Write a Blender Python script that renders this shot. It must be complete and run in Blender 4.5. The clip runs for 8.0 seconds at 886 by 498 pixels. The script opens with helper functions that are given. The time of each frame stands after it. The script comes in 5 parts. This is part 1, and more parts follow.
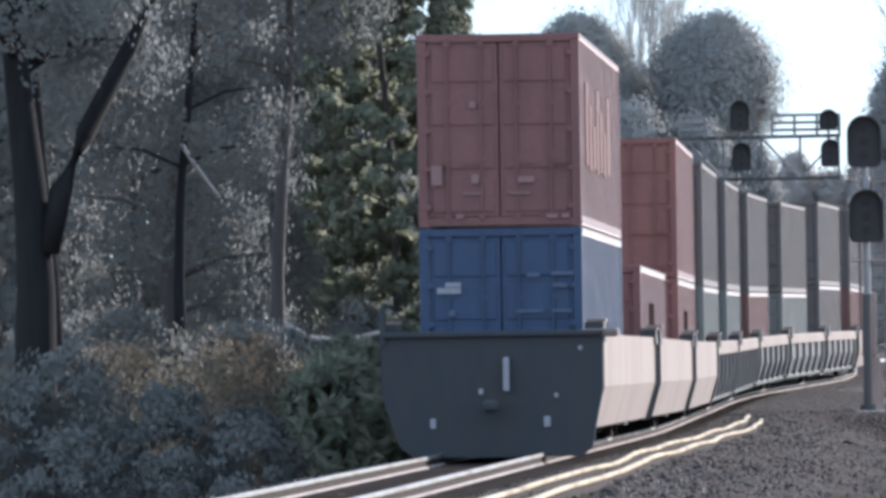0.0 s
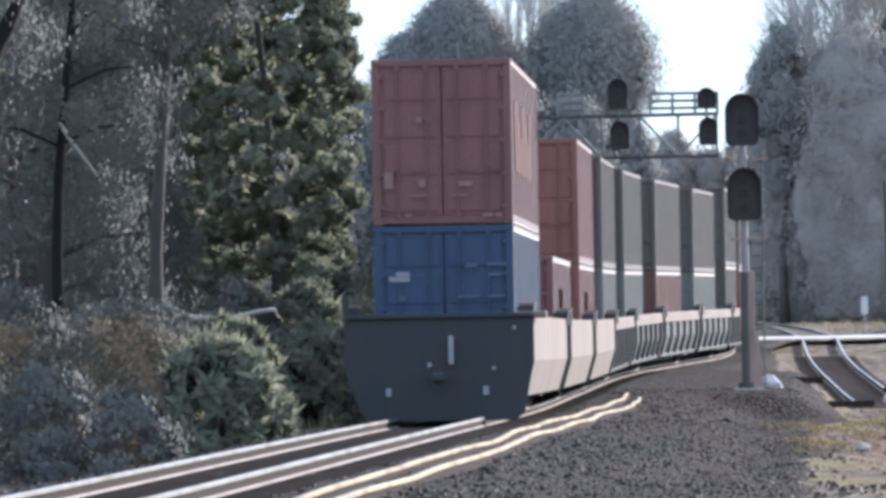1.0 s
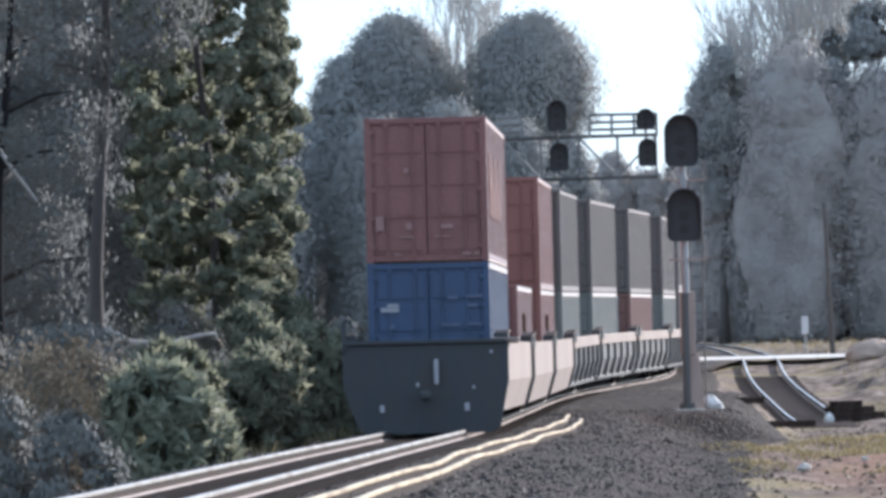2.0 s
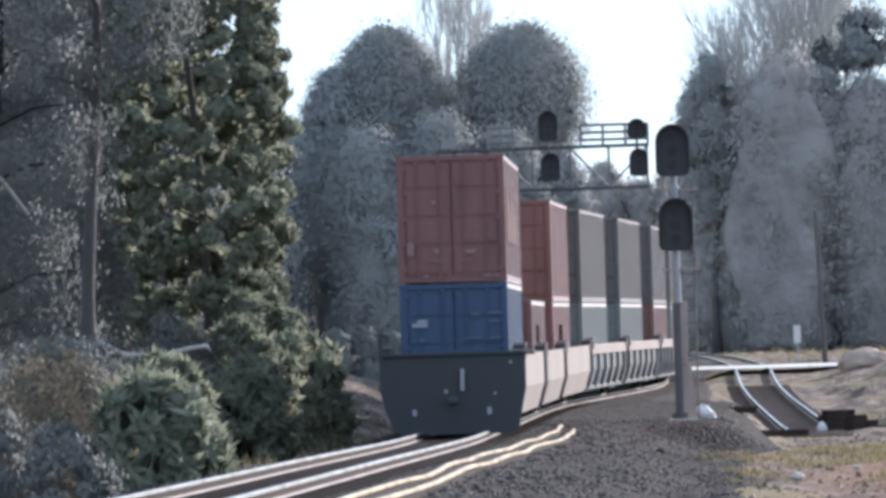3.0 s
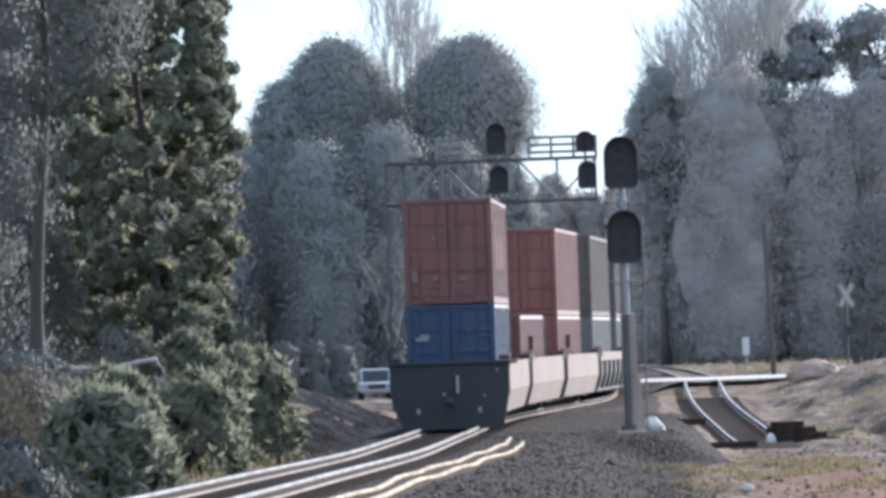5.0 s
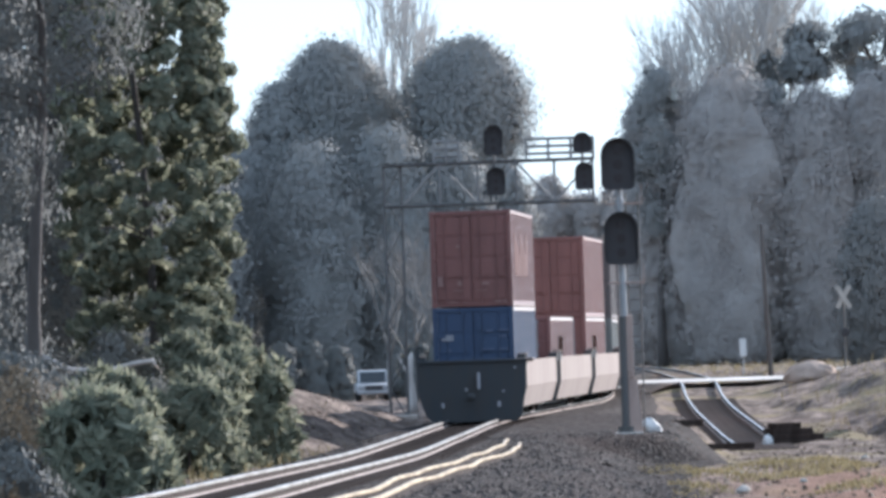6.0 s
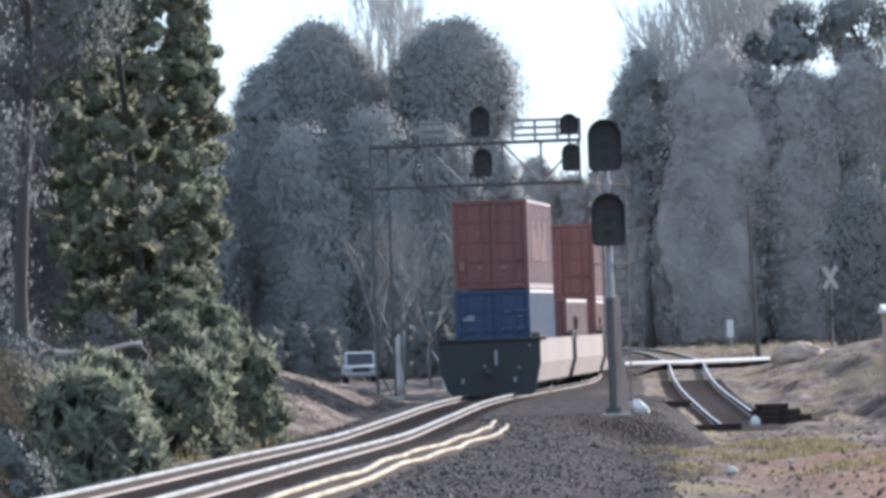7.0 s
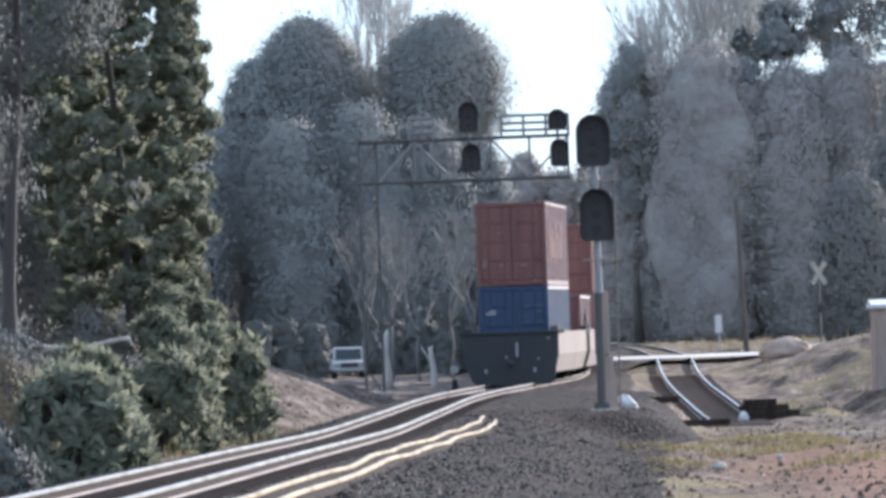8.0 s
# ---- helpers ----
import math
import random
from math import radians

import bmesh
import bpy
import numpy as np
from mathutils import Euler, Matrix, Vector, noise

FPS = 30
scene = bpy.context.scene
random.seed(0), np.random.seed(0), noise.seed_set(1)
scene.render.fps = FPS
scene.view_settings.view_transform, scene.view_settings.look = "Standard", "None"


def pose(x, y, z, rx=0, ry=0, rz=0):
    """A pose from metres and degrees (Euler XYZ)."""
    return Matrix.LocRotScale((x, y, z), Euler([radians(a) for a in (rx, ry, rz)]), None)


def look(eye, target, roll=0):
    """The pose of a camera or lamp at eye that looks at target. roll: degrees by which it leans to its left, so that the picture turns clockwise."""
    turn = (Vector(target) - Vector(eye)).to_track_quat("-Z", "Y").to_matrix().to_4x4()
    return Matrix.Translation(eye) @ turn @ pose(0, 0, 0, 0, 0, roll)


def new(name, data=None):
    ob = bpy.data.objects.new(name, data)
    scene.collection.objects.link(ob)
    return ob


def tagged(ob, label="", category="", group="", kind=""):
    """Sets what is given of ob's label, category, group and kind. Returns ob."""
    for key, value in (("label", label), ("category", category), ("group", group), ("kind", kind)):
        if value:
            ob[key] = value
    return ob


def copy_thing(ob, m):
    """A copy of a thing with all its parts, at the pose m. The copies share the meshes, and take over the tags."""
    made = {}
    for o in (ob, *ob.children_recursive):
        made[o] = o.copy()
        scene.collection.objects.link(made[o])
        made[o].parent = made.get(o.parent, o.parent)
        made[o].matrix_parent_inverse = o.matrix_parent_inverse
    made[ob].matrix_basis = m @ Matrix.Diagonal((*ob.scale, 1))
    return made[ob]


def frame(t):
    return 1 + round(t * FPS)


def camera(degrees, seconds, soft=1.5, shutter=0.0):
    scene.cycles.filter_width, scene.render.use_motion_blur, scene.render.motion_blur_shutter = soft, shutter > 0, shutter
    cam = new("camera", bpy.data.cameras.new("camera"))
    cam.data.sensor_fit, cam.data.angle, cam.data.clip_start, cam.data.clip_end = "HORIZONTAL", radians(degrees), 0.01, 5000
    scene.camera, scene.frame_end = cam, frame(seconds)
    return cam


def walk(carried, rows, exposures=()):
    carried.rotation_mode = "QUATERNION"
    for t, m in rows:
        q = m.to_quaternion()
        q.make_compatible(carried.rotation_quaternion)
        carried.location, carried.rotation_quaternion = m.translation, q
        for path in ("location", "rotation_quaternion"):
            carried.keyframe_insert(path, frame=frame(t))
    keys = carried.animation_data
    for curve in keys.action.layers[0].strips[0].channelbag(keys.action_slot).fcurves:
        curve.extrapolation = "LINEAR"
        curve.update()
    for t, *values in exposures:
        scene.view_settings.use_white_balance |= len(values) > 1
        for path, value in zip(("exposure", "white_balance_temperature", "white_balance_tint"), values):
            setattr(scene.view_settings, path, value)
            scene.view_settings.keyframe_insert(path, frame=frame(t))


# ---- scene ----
LENS = 2 * math.degrees(math.atan(784 / 12200))
EYE = (0.0, 0.0, 1.63)
cam = camera(LENS, 8.0, soft=3.6)
# seconds, yaw to the left, pitch up, roll: degrees
PAN = [
    (0, 2.2323, 0.7731, -0.90),
    (0.5, 1.6041, 0.6763, -0.91),
    (1, 1.2249, 0.5794, -1.01),
    (1.5, 0.9620, 0.6218, -1.24),
    (2, 0.7240, 0.7566, -1.41),
    (3.5, 0.6150, 0.8507, -1.84),
    (4, 0.4418, 0.8641, -1.90),
    (4.5, 0.2760, 0.9133, -1.89),
    (6, 0.1980, 0.9490, -1.87),
    (6.5, 0.1951, 0.8752, -1.91),
    (7, 0.0948, 0.7931, -1.99),
    (7.5, 0.0025, 0.7341, -2.06),
    (8, -0.0000, 0.7514, -2.00),
]
walk(cam, [(t, Matrix.Translation(EYE) @ pose(0, 0, 0, 0, 0, yaw) @ pose(0, 0, 0, 90 + pitch, 0, 0) @ pose(0, 0, 0, 0, 0, roll)) for t, yaw, pitch, roll in PAN],
     exposures=[(0.0, 2.26, 5340.0, 12.0), (8.0, 2.26, 5340.0, 12.0)])

# ---- light ----
SUN_EL, SUN_AZ = radians(21), radians(41)      # height; turn to the right of +y
world = bpy.data.worlds.new("sky")
scene.world = world
world.use_nodes = True
wn = world.node_tree
sky = wn.nodes.new("ShaderNodeTexSky")
sky.sky_type, sky.sun_disc = "NISHITA", False
sky.sun_elevation, sky.sun_rotation = SUN_EL, SUN_AZ
sky.dust_density, sky.air_density, sky.ozone_density = 0.3, 1.0, 1.5
veil = wn.nodes.new("ShaderNodeMix")      # thin even winter haze over the clear sky
veil.data_type = "RGBA"
veil.inputs[0].default_value = 0.9
veil.inputs[7].default_value = (1.31, 1.5, 1.62, 1)
wn.links.new(sky.outputs[0], veil.inputs[6])
wn.links.new(veil.outputs[2], wn.nodes["Background"].inputs[0])
wn.nodes["Background"].inputs[1].default_value = 0.12
sun_data = bpy.data.lights.new("sun", "SUN")
sun_data.energy, sun_data.angle, sun_data.color = 2.0, radians(0.6), (1.0, 0.85, 0.68)
sun = new("sun", sun_data)
to_sun = Vector((math.sin(SUN_AZ) * math.cos(SUN_EL), math.cos(SUN_AZ) * math.cos(SUN_EL), math.sin(SUN_EL)))
sun.matrix_world = look(to_sun * 100, (0, 0, 0))


# ---- plan: the main track, the siding and the ground ----
def glide(xs, ys):
    """A smooth curve through knots."""
    xs, ys = np.array(xs, float), np.array(ys, float)
    m = np.gradient(ys, xs)

    def at(x):
        x = np.clip(np.asarray(x, float), xs[0], xs[-1])
        i = np.clip(np.searchsorted(xs, x) - 1, 0, len(xs) - 2)
        h = xs[i + 1] - xs[i]
        u = (x - xs[i]) / h
        return ((1 + 2 * u) * (1 - u) ** 2 * ys[i] + u * (1 - u) ** 2 * h * m[i] + u * u * (3 - 2 * u) * ys[i + 1] + u * u * (u - 1) * h * m[i + 1])
    return at


main_x = glide([30, 78, 103, 137, 173, 209, 238, 262, 285, 320, 400, 500, 700], [-6.6, -4.25, -3.15, -2.07, -1.1, 0.25, 2.35, 4.1, 5.0, 5.8, 7.5, 9.4, 9.4])
rail_z = glide([30, 60, 103, 150, 185, 220, 300, 400, 700], [0.02, 0.02, -0.01, -0.18, -0.15, -0.01, 0.17, 0.27, 0.42])
side_x = glide([205, 220, 240, 275, 310, 340, 400, 470, 560, 700], [8.9, 8.94, 9.05, 9.5, 10.12, 10.55, 11.2, 11.5, 10.9, 9.8])
low_z = glide([20, 60, 110, 150, 200, 220, 240, 275, 290, 303, 312, 330, 500, 700], [-0.6, -0.6, -0.85, -1.0, -1.45, -1.40, -1.08, -0.60, -0.30, 0.16, 0.42, 0.5, 0.6, 0.8])
side_z = glide([205, 220, 240, 275, 290, 303, 312, 330, 700], [-1.38, -1.26, -0.94, -0.46, -0.17, 0.26, 0.37, 0.45, 0.75])


def step(x, a, b):
    u = np.clip((x - a) / (b - a), 0, 1)
    return u * u * (3 - 2 * u)


def bumps(x, y, size, seed):
    r = np.random.RandomState(seed)
    out = 0
    for _ in range(6):
        a, k, p = r.uniform(0, 6.28), 6.28 / (size * r.uniform(0.5, 1.6)), r.uniform(0, 6.28)
        out = out + np.sin(k * (x * math.cos(a) + y * math.sin(a)) + p)
    return out / 6


def ground_z(x, y):
    x, y = np.asarray(x, float), np.asarray(y, float)
    d = x - main_x(y)
    rz = rail_z(y)
    right = low_z(y) + step(x, 12, 19) * step(y, 110, 230) * (1 - step(y, 296, 320)) * 1.3 + step(x, 5, 14) * (1 - step(y, 100, 190)) * 0.35
    right = right + (bumps(x, y, 9, 3) * 0.2 + bumps(x, y / 5, 2.4, 8) * 0.13 + bumps(x, y / 3, 1.1, 18) * 0.05 + bumps(x + y / 6, y / 9, 2.2, 44) * 0.3 * step(x, 10.5, 13) * step(y, 205, 225)) * np.where(y > 208, step(np.abs(x - side_x(y)), 1.2, 2.6), 1.0) * (1 - step(y, 292, 300) * (1 - step(y, 312, 320)))
    yt = y + 0.9 * (-d - 5) + 2.5 * bumps(x, y / 3, 4, 27)
    left = rz - 0.7 + step(-d, 3.0, 8.5) * step(y, 182, 204) * (1 - step(y, 226, 262)) * 1.7 - 0.75 * step(-d, 2.8, 4.6) * sum(np.exp(-((yt - at) / 0.75) ** 2) for at in (187.0, 193.5, 200.5, 209.0)) + bumps(x, y, 8, 5) * 0.2 + bumps(x, y / 4, 2.6, 6) * 0.13 * step(-d, 3.2, 5)
    shelf = step(y, 175.6, 177.8) * (1 - step(y, 214, 232))
    narrow = step(y, 212, 236)
    edge_r = step(d, 2.4 + 3.4 * shelf - 0.3 * narrow, 6.2 + 1.4 * shelf - 2.7 * narrow)
    edge_l = step(-d, 1.9, 3.4)
    z = (rz - 0.26) * (1 - edge_r) + right * edge_r
    z = np.where(d < 0, (rz - 0.26) * (1 - edge_l) + left * edge_l, z)
    far = step(np.maximum(np.abs(x) - 60, y - 560), 0, 300)
    return z * (1 - far) + 0.6 * far


TRACK_Y = np.arange(30.0, 700.0, 0.5)
TRACK_S = np.concatenate([[0], np.cumsum(np.hypot(np.diff(TRACK_Y), np.diff(main_x(TRACK_Y))))])


def on_track(s):
    """The place on the main track's centre line at the length s."""
    y = np.interp(s, TRACK_S, TRACK_Y)
    return Vector((float(main_x(y)), float(y), float(rail_z(y))))


# ---- materials ----
def material(name, build):
    m = bpy.data.materials.new(name)
    m.use_nodes = True
    t = m.node_tree
    b = t.nodes["Principled BSDF"]
    build(t, b)
    return m


def nd(t, kind, **put):
    n = t.nodes.new(kind)
    for k, v in put.items():
        n.inputs[k.replace("_", " ")].default_value = v
    return n


def noise_at(t, scale, detail=4.0, rough=0.6, space="Object", squash=(1, 1, 1)):
    c = t.nodes.new("ShaderNodeTexCoord")
    mp = t.nodes.new("ShaderNodeMapping")
    mp.inputs["Scale"].default_value = squash
    t.links.new(c.outputs[space], mp.inputs[0])
    n = nd(t, "ShaderNodeTexNoise", Scale=scale, Detail=detail, Roughness=rough)
    t.links.new(mp.outputs[0], n.inputs["Vector"])
    return n.outputs["Fac"]


def ramp(t, fac, stops):
    r = t.nodes.new("ShaderNodeValToRGB")
    e = r.color_ramp.elements
    while len(e) < len(stops):
        e.new(0.5)
    for i, (p, c) in enumerate(stops):
        e[i].position, e[i].color = p, (*c, 1)
    t.links.new(fac, r.inputs[0])
    return r.outputs[0]


def mix(t, fac, a, b, how="MIX"):
    m = t.nodes.new("ShaderNodeMix")
    m.data_type, m.blend_type = "RGBA", how
    for sock, v in ((m.inputs[0], fac), (m.inputs[6], a), (m.inputs[7], b)):
        if hasattr(v, "links"):
            t.links.new(v, sock)
        else:
            sock.default_value = v if isinstance(v, float) else (*v, 1)
    return m.outputs[2]


def bump(t, b, fac, strength, distance):
    n = nd(t, "ShaderNodeBump", Strength=strength, Distance=distance)
    t.links.new(fac, n.inputs["Height"])
    t.links.new(n.outputs[0], b.inputs["Normal"])


def plain(name, colour, rough=0.6, metal=0.0, wear=0.35, scale=3.0, grime=(0.06, 0.05, 0.04), streak=(1, 1, 0.25), relief=0.1, spec=0.5, dust=0.0):
    """Painted or bare surface with dirt in patches and streaks and a fine grain."""
    def build(t, b):
        big = noise_at(t, scale, 5, 0.62, squash=streak)
        fine = noise_at(t, scale * 14, 3, 0.6)
        dirty = ramp(t, big, [(0.42, (0, 0, 0)), (0.78, (wear, wear, wear))])
        c = mix(t, dirty, colour, grime)
        c = mix(t, 0.25, c, ramp(t, fine, [(0.3, (0.45, 0.45, 0.45)), (0.7, (1, 1, 1))]), "MULTIPLY")
        t.links.new(c, b.inputs["Base Color"])
        rr = nd(t, "ShaderNodeMapRange", To_Min=max(rough - 0.1, 0.05), To_Max=min(rough + 0.2, 1))
        t.links.new(big, rr.inputs[0])
        t.links.new(rr.outputs[0], b.inputs["Roughness"])
        b.inputs["Metallic"].default_value = metal
        b.inputs["Specular IOR Level"].default_value = spec
        b.inputs["Sheen Weight"].default_value, b.inputs["Sheen Roughness"].default_value = dust, 0.35
        b.inputs["Sheen Tint"].default_value = (1.0, 0.93, 0.88, 1)
        bump(t, b, fine, relief, 0.01)
    return material(name, build)


def leafy(name, dark, light, glow=0.3, extra=None, patch=0.5):
    def build(t, b):
        g = t.nodes.new("ShaderNodeNewGeometry")
        big = noise_at(t, 0.35, 3, 0.5)
        c = ramp(t, g.outputs["Random Per Island"], [(0.0, dark), (0.75, light), (1.0, extra or light)])
        c = mix(t, patch, c, ramp(t, big, [(0.3, (0.55, 0.55, 0.55)), (0.7, (1, 1, 1))]), "MULTIPLY")
        t.links.new(c, b.inputs["Base Color"])
        b.inputs["Roughness"].default_value = 0.7
        b.inputs["Specular IOR Level"].default_value = 0.2
        tr = t.nodes.new("ShaderNodeBsdfTranslucent")
        t.links.new(c, tr.inputs[0])
        bump(t, b, noise_at(t, 2.2, 5, 0.7), 0.8, 0.3)
        ms = t.nodes.new("ShaderNodeMixShader")
        ms.inputs[0].default_value = glow
        out = t.nodes["Material Output"]
        t.links.new(b.outputs[0], ms.inputs[1])
        t.links.new(tr.outputs[0], ms.inputs[2])
        t.links.new(ms.outputs[0], out.inputs[0])
    return material(name, build)


def ground_build(t, b):
    g = t.nodes.new("ShaderNodeNewGeometry")
    sep = t.nodes.new("ShaderNodeSeparateXYZ")
    t.links.new(g.outputs["Position"], sep.inputs[0])
    big, mid, fine = noise_at(t, 0.3, 5, 0.6, squash=(1, 0.35, 1)), noise_at(t, 1.3, 6, 0.7, squash=(1, 0.4, 1)), noise_at(t, 7.0, 5, 0.7, squash=(1, 0.7, 1))
    earth = ramp(t, mid, [(0.30, (0.045, 0.037, 0.034)), (0.47, (0.17, 0.132, 0.112)), (0.70, (0.44, 0.355, 0.30))])
    dry = ramp(t, fine, [(0.3, (0.17, 0.135, 0.07)), (0.7, (0.40, 0.33, 0.19))])
    c = mix(t, ramp(t, big, [(0.53, (0, 0, 0)), (0.62, (0.8, 0.8, 0.8))]), earth, dry)
    side = nd(t, "ShaderNodeMapRange", From_Min=0.5, From_Max=3.0)
    t.links.new(sep.outputs["X"], side.inputs[0])
    c = mix(t, side.outputs[0], earth, c)
    red = nd(t, "ShaderNodeMapRange", From_Min=3.6, From_Max=6.4)
    t.links.new(sep.outputs["X"], red.inputs[0])
    near = nd(t, "ShaderNodeMapRange", From_Min=165.0, From_Max=128.0)
    t.links.new(sep.outputs["Y"], near.inputs[0])
    both = t.nodes.new("ShaderNodeMath")
    both.operation = "MULTIPLY"
    t.links.new(red.outputs[0], both.inputs[0])
    t.links.new(near.outputs[0], both.inputs[1])
    clay = ramp(t, fine, [(0.25, (0.17, 0.098, 0.07)), (0.75, (0.42, 0.255, 0.185))])
    c = mix(t, both.outputs[0], c, clay)
    t.links.new(c, b.inputs["Base Color"])
    b.inputs["Roughness"].default_value = 0.95
    b.inputs["Specular IOR Level"].default_value = 0.1
    bump(t, b, fine, 1.0, 0.2)


def ballast_build(t, b):
    c0 = t.nodes.new("ShaderNodeTexCoord")
    v = nd(t, "ShaderNodeTexVoronoi", Scale=14.0)
    t.links.new(c0.outputs["Object"], v.inputs["Vector"])
    sepc = t.nodes.new("ShaderNodeSeparateColor")
    t.links.new(v.outputs["Color"], sepc.inputs[0])
    big = noise_at(t, 0.9, 6, 0.7, squash=(1, 0.3, 1))
    c = ramp(t, sepc.outputs[0], [(0.0, (0.016, 0.0145, 0.0145)), (0.6, (0.036, 0.031, 0.029)), (1.0, (0.11, 0.096, 0.09))])
    c = mix(t, ramp(t, big, [(0.38, (0, 0, 0)), (0.62, (0.75, 0.75, 0.75))]), c, (0.06, 0.045, 0.04))
    t.links.new(c, b.inputs["Base Color"])
    b.inputs["Roughness"].default_value = 0.9
    b.inputs["Specular IOR Level"].default_value = 0.1
    bump(t, b, v.outputs["Distance"], 0.9, 0.08)


M_GROUND = material("soil_and_grass", ground_build)
M_BALLAST = material("ballast", ballast_build)
M_STONE = leafy("ballast_stone", (0.03, 0.027, 0.026), (0.07, 0.062, 0.06), 0.0, (0.17, 0.15, 0.14))
M_CLOD = leafy("earth_clod", (0.05, 0.036, 0.028), (0.20, 0.145, 0.105), 0.0, (0.42, 0.34, 0.26))
M_RAILTOP = plain("polished_rail", (0.60, 0.58, 0.55), 0.34, 1.0, 0.95, 1.5, (0.12, 0.08, 0.06), (1, 0.35, 1), 0.35)
M_SIDERAIL = plain("bright_siding_rail", (0.86, 0.84, 0.80), 0.3, 0.9, 0.3, 1.5, (0.5, 0.42, 0.36))
M_RUST = plain("rusty_steel", (0.030, 0.020, 0.017), 0.85, 0.1, 0.6, 4.0, (0.05, 0.03, 0.022), spec=0.15)
M_OLDRAIL = plain("weathered_loose_rail", (0.66, 0.54, 0.37), 0.4, 0.9, 0.98, 1.6, (0.10, 0.06, 0.045), (1, 0.4, 1), 0.4)
# pale colour paints the sunlit line along the rail foot
M_FOOT = plain("sunlit_rail_foot", (0.46, 0.38, 0.34), 0.7, 0, 0.6, 1.3, (0.12, 0.09, 0.08), (1, 0.4, 1), 0.3)
M_TIE = plain("creosoted_timber", (0.042, 0.032, 0.027), 0.95, 0, 0.6, 5.0, (0.12, 0.09, 0.075), spec=0.03)
M_DUSTYTIE = plain("dusty_old_timber", (0.17, 0.132, 0.112), 0.95, 0, 0.6, 5.0, (0.09, 0.07, 0.06), spec=0.03)
# very pale base colour puts the sun's glare into the road
M_ROAD = plain("worn_glare_pale_concrete", (0.70, 0.65, 0.58), 0.5, 0, 0.3, 1.0, (0.2, 0.18, 0.16))
M_RED = plain("oxide_red_paint", (0.25, 0.108, 0.095), 0.4, 0, 0.5, 1.2, (0.08, 0.04, 0.034), dust=0.8)
M_RED2 = plain("orange_red_paint", (0.30, 0.122, 0.098), 0.4, 0, 0.5, 1.2, (0.10, 0.046, 0.034), dust=0.8)
M_BLUE = plain("blue_paint", (0.046, 0.08, 0.16), 0.42, 0, 0.45, 1.2, (0.035, 0.048, 0.075), dust=0.8)
M_GREY = plain("grey_paint", (0.175, 0.15, 0.14), 0.6, 0, 0.4, 1.2, (0.2, 0.19, 0.18), spec=0.15, dust=0.45)
M_TEAL = plain("pale_teal_paint", (0.24, 0.245, 0.225), 0.6, 0, 0.4, 1.2, (0.2, 0.2, 0.18), spec=0.15, dust=0.45)
M_MAROON = plain("brown_paint", (0.25, 0.14, 0.12), 0.5, 0, 0.4, 1.2, (0.1, 0.06, 0.05), spec=0.15, dust=0.45)
M_TRIM = plain("glint_pale_rail_paint", (0.55, 0.50, 0.46), 0.5, 0, 0.4, 2.0, (0.25, 0.2, 0.17), spec=0.3, dust=0.8)
M_LETTER = plain("dark_lettering", (0.028, 0.02, 0.018), 0.6, 0, 0.6, 1.0, (0.14, 0.07, 0.06), spec=0.0)
M_LETTER2 = plain("faded_brown_lettering", (0.17, 0.088, 0.077), 0.6, 0, 0.6, 1.0, (0.21, 0.10, 0.085), spec=0.1, dust=0.2)
M_STEEL = plain("galvanised_steel", (0.42, 0.43, 0.44), 0.45, 0.7, 0.4, 4.0, (0.2, 0.17, 0.14))
M_CARWHITE = plain("dusty_white_car_paint", (0.31, 0.245, 0.21), 0.65, 0, 0.75, 1.1, (0.19, 0.14, 0.115), spec=0.2, dust=0.2)
M_CARDARK = plain("grimy_shaded_black_steel", (0.050, 0.057, 0.064), 0.65, 0.1, 0.5, 2.5, (0.10, 0.08, 0.065))
M_CARPOST = plain("dusty_grey_steel", (0.22, 0.205, 0.19), 0.65, 0, 0.5, 2.0, (0.10, 0.085, 0.07), spec=0.2, dust=0.8)
M_BLUEMARK = plain("faded_blue_marking", (0.12, 0.15, 0.23), 0.6, 0, 0.3, 6.0, (0.06, 0.08, 0.14))
M_MARK = plain("white_marking", (0.38, 0.38, 0.41), 0.5, 0, 0.3, 6.0, (0.3, 0.3, 0.3))
M_PALE = plain("faded_marking", (0.36, 0.21, 0.19), 0.6, 0, 0.3, 6.0, (0.2, 0.15, 0.15))
M_BLACK = plain("matt_black_signal_paint", (0.042, 0.038, 0.040), 0.5, 0, 0.4, 5.0, (0.05, 0.045, 0.04))
M_LENS = plain("dark_glass_lens", (0.02, 0.012, 0.012), 0.4, 0, 0.1, 8.0)
M_BRIDGE = plain("weathered_grey_steel", (0.13, 0.128, 0.125), 0.6, 0.2, 0.5, 3.0, (0.09, 0.075, 0.06))
# lighter copy of the bridge steel, with sunlight put into its colour
M_BRIDGELIT = plain("sunlit_bridge_steel", (0.27, 0.265, 0.26), 0.6, 0.1, 0.4, 3.0, (0.16, 0.14, 0.13))
M_CASE = plain("weathered_buff_grey_paint", (0.50, 0.375, 0.315), 0.6, 0, 0.5, 2.0, (0.13, 0.105, 0.09))
M_SAND = plain("sandy_dirt", (0.5, 0.385, 0.31), 0.95, 0, 0.5, 1.5, (0.12, 0.09, 0.07), (1, 1, 1), 0.6, 0.1)
M_CONC = plain("concrete", (0.52, 0.47, 0.41), 0.85, 0, 0.5, 3.0, (0.2, 0.18, 0.15))
M_WHITE = plain("white_paint", (0.78, 0.78, 0.76), 0.5, 0, 0.3, 4.0, (0.35, 0.32, 0.28))
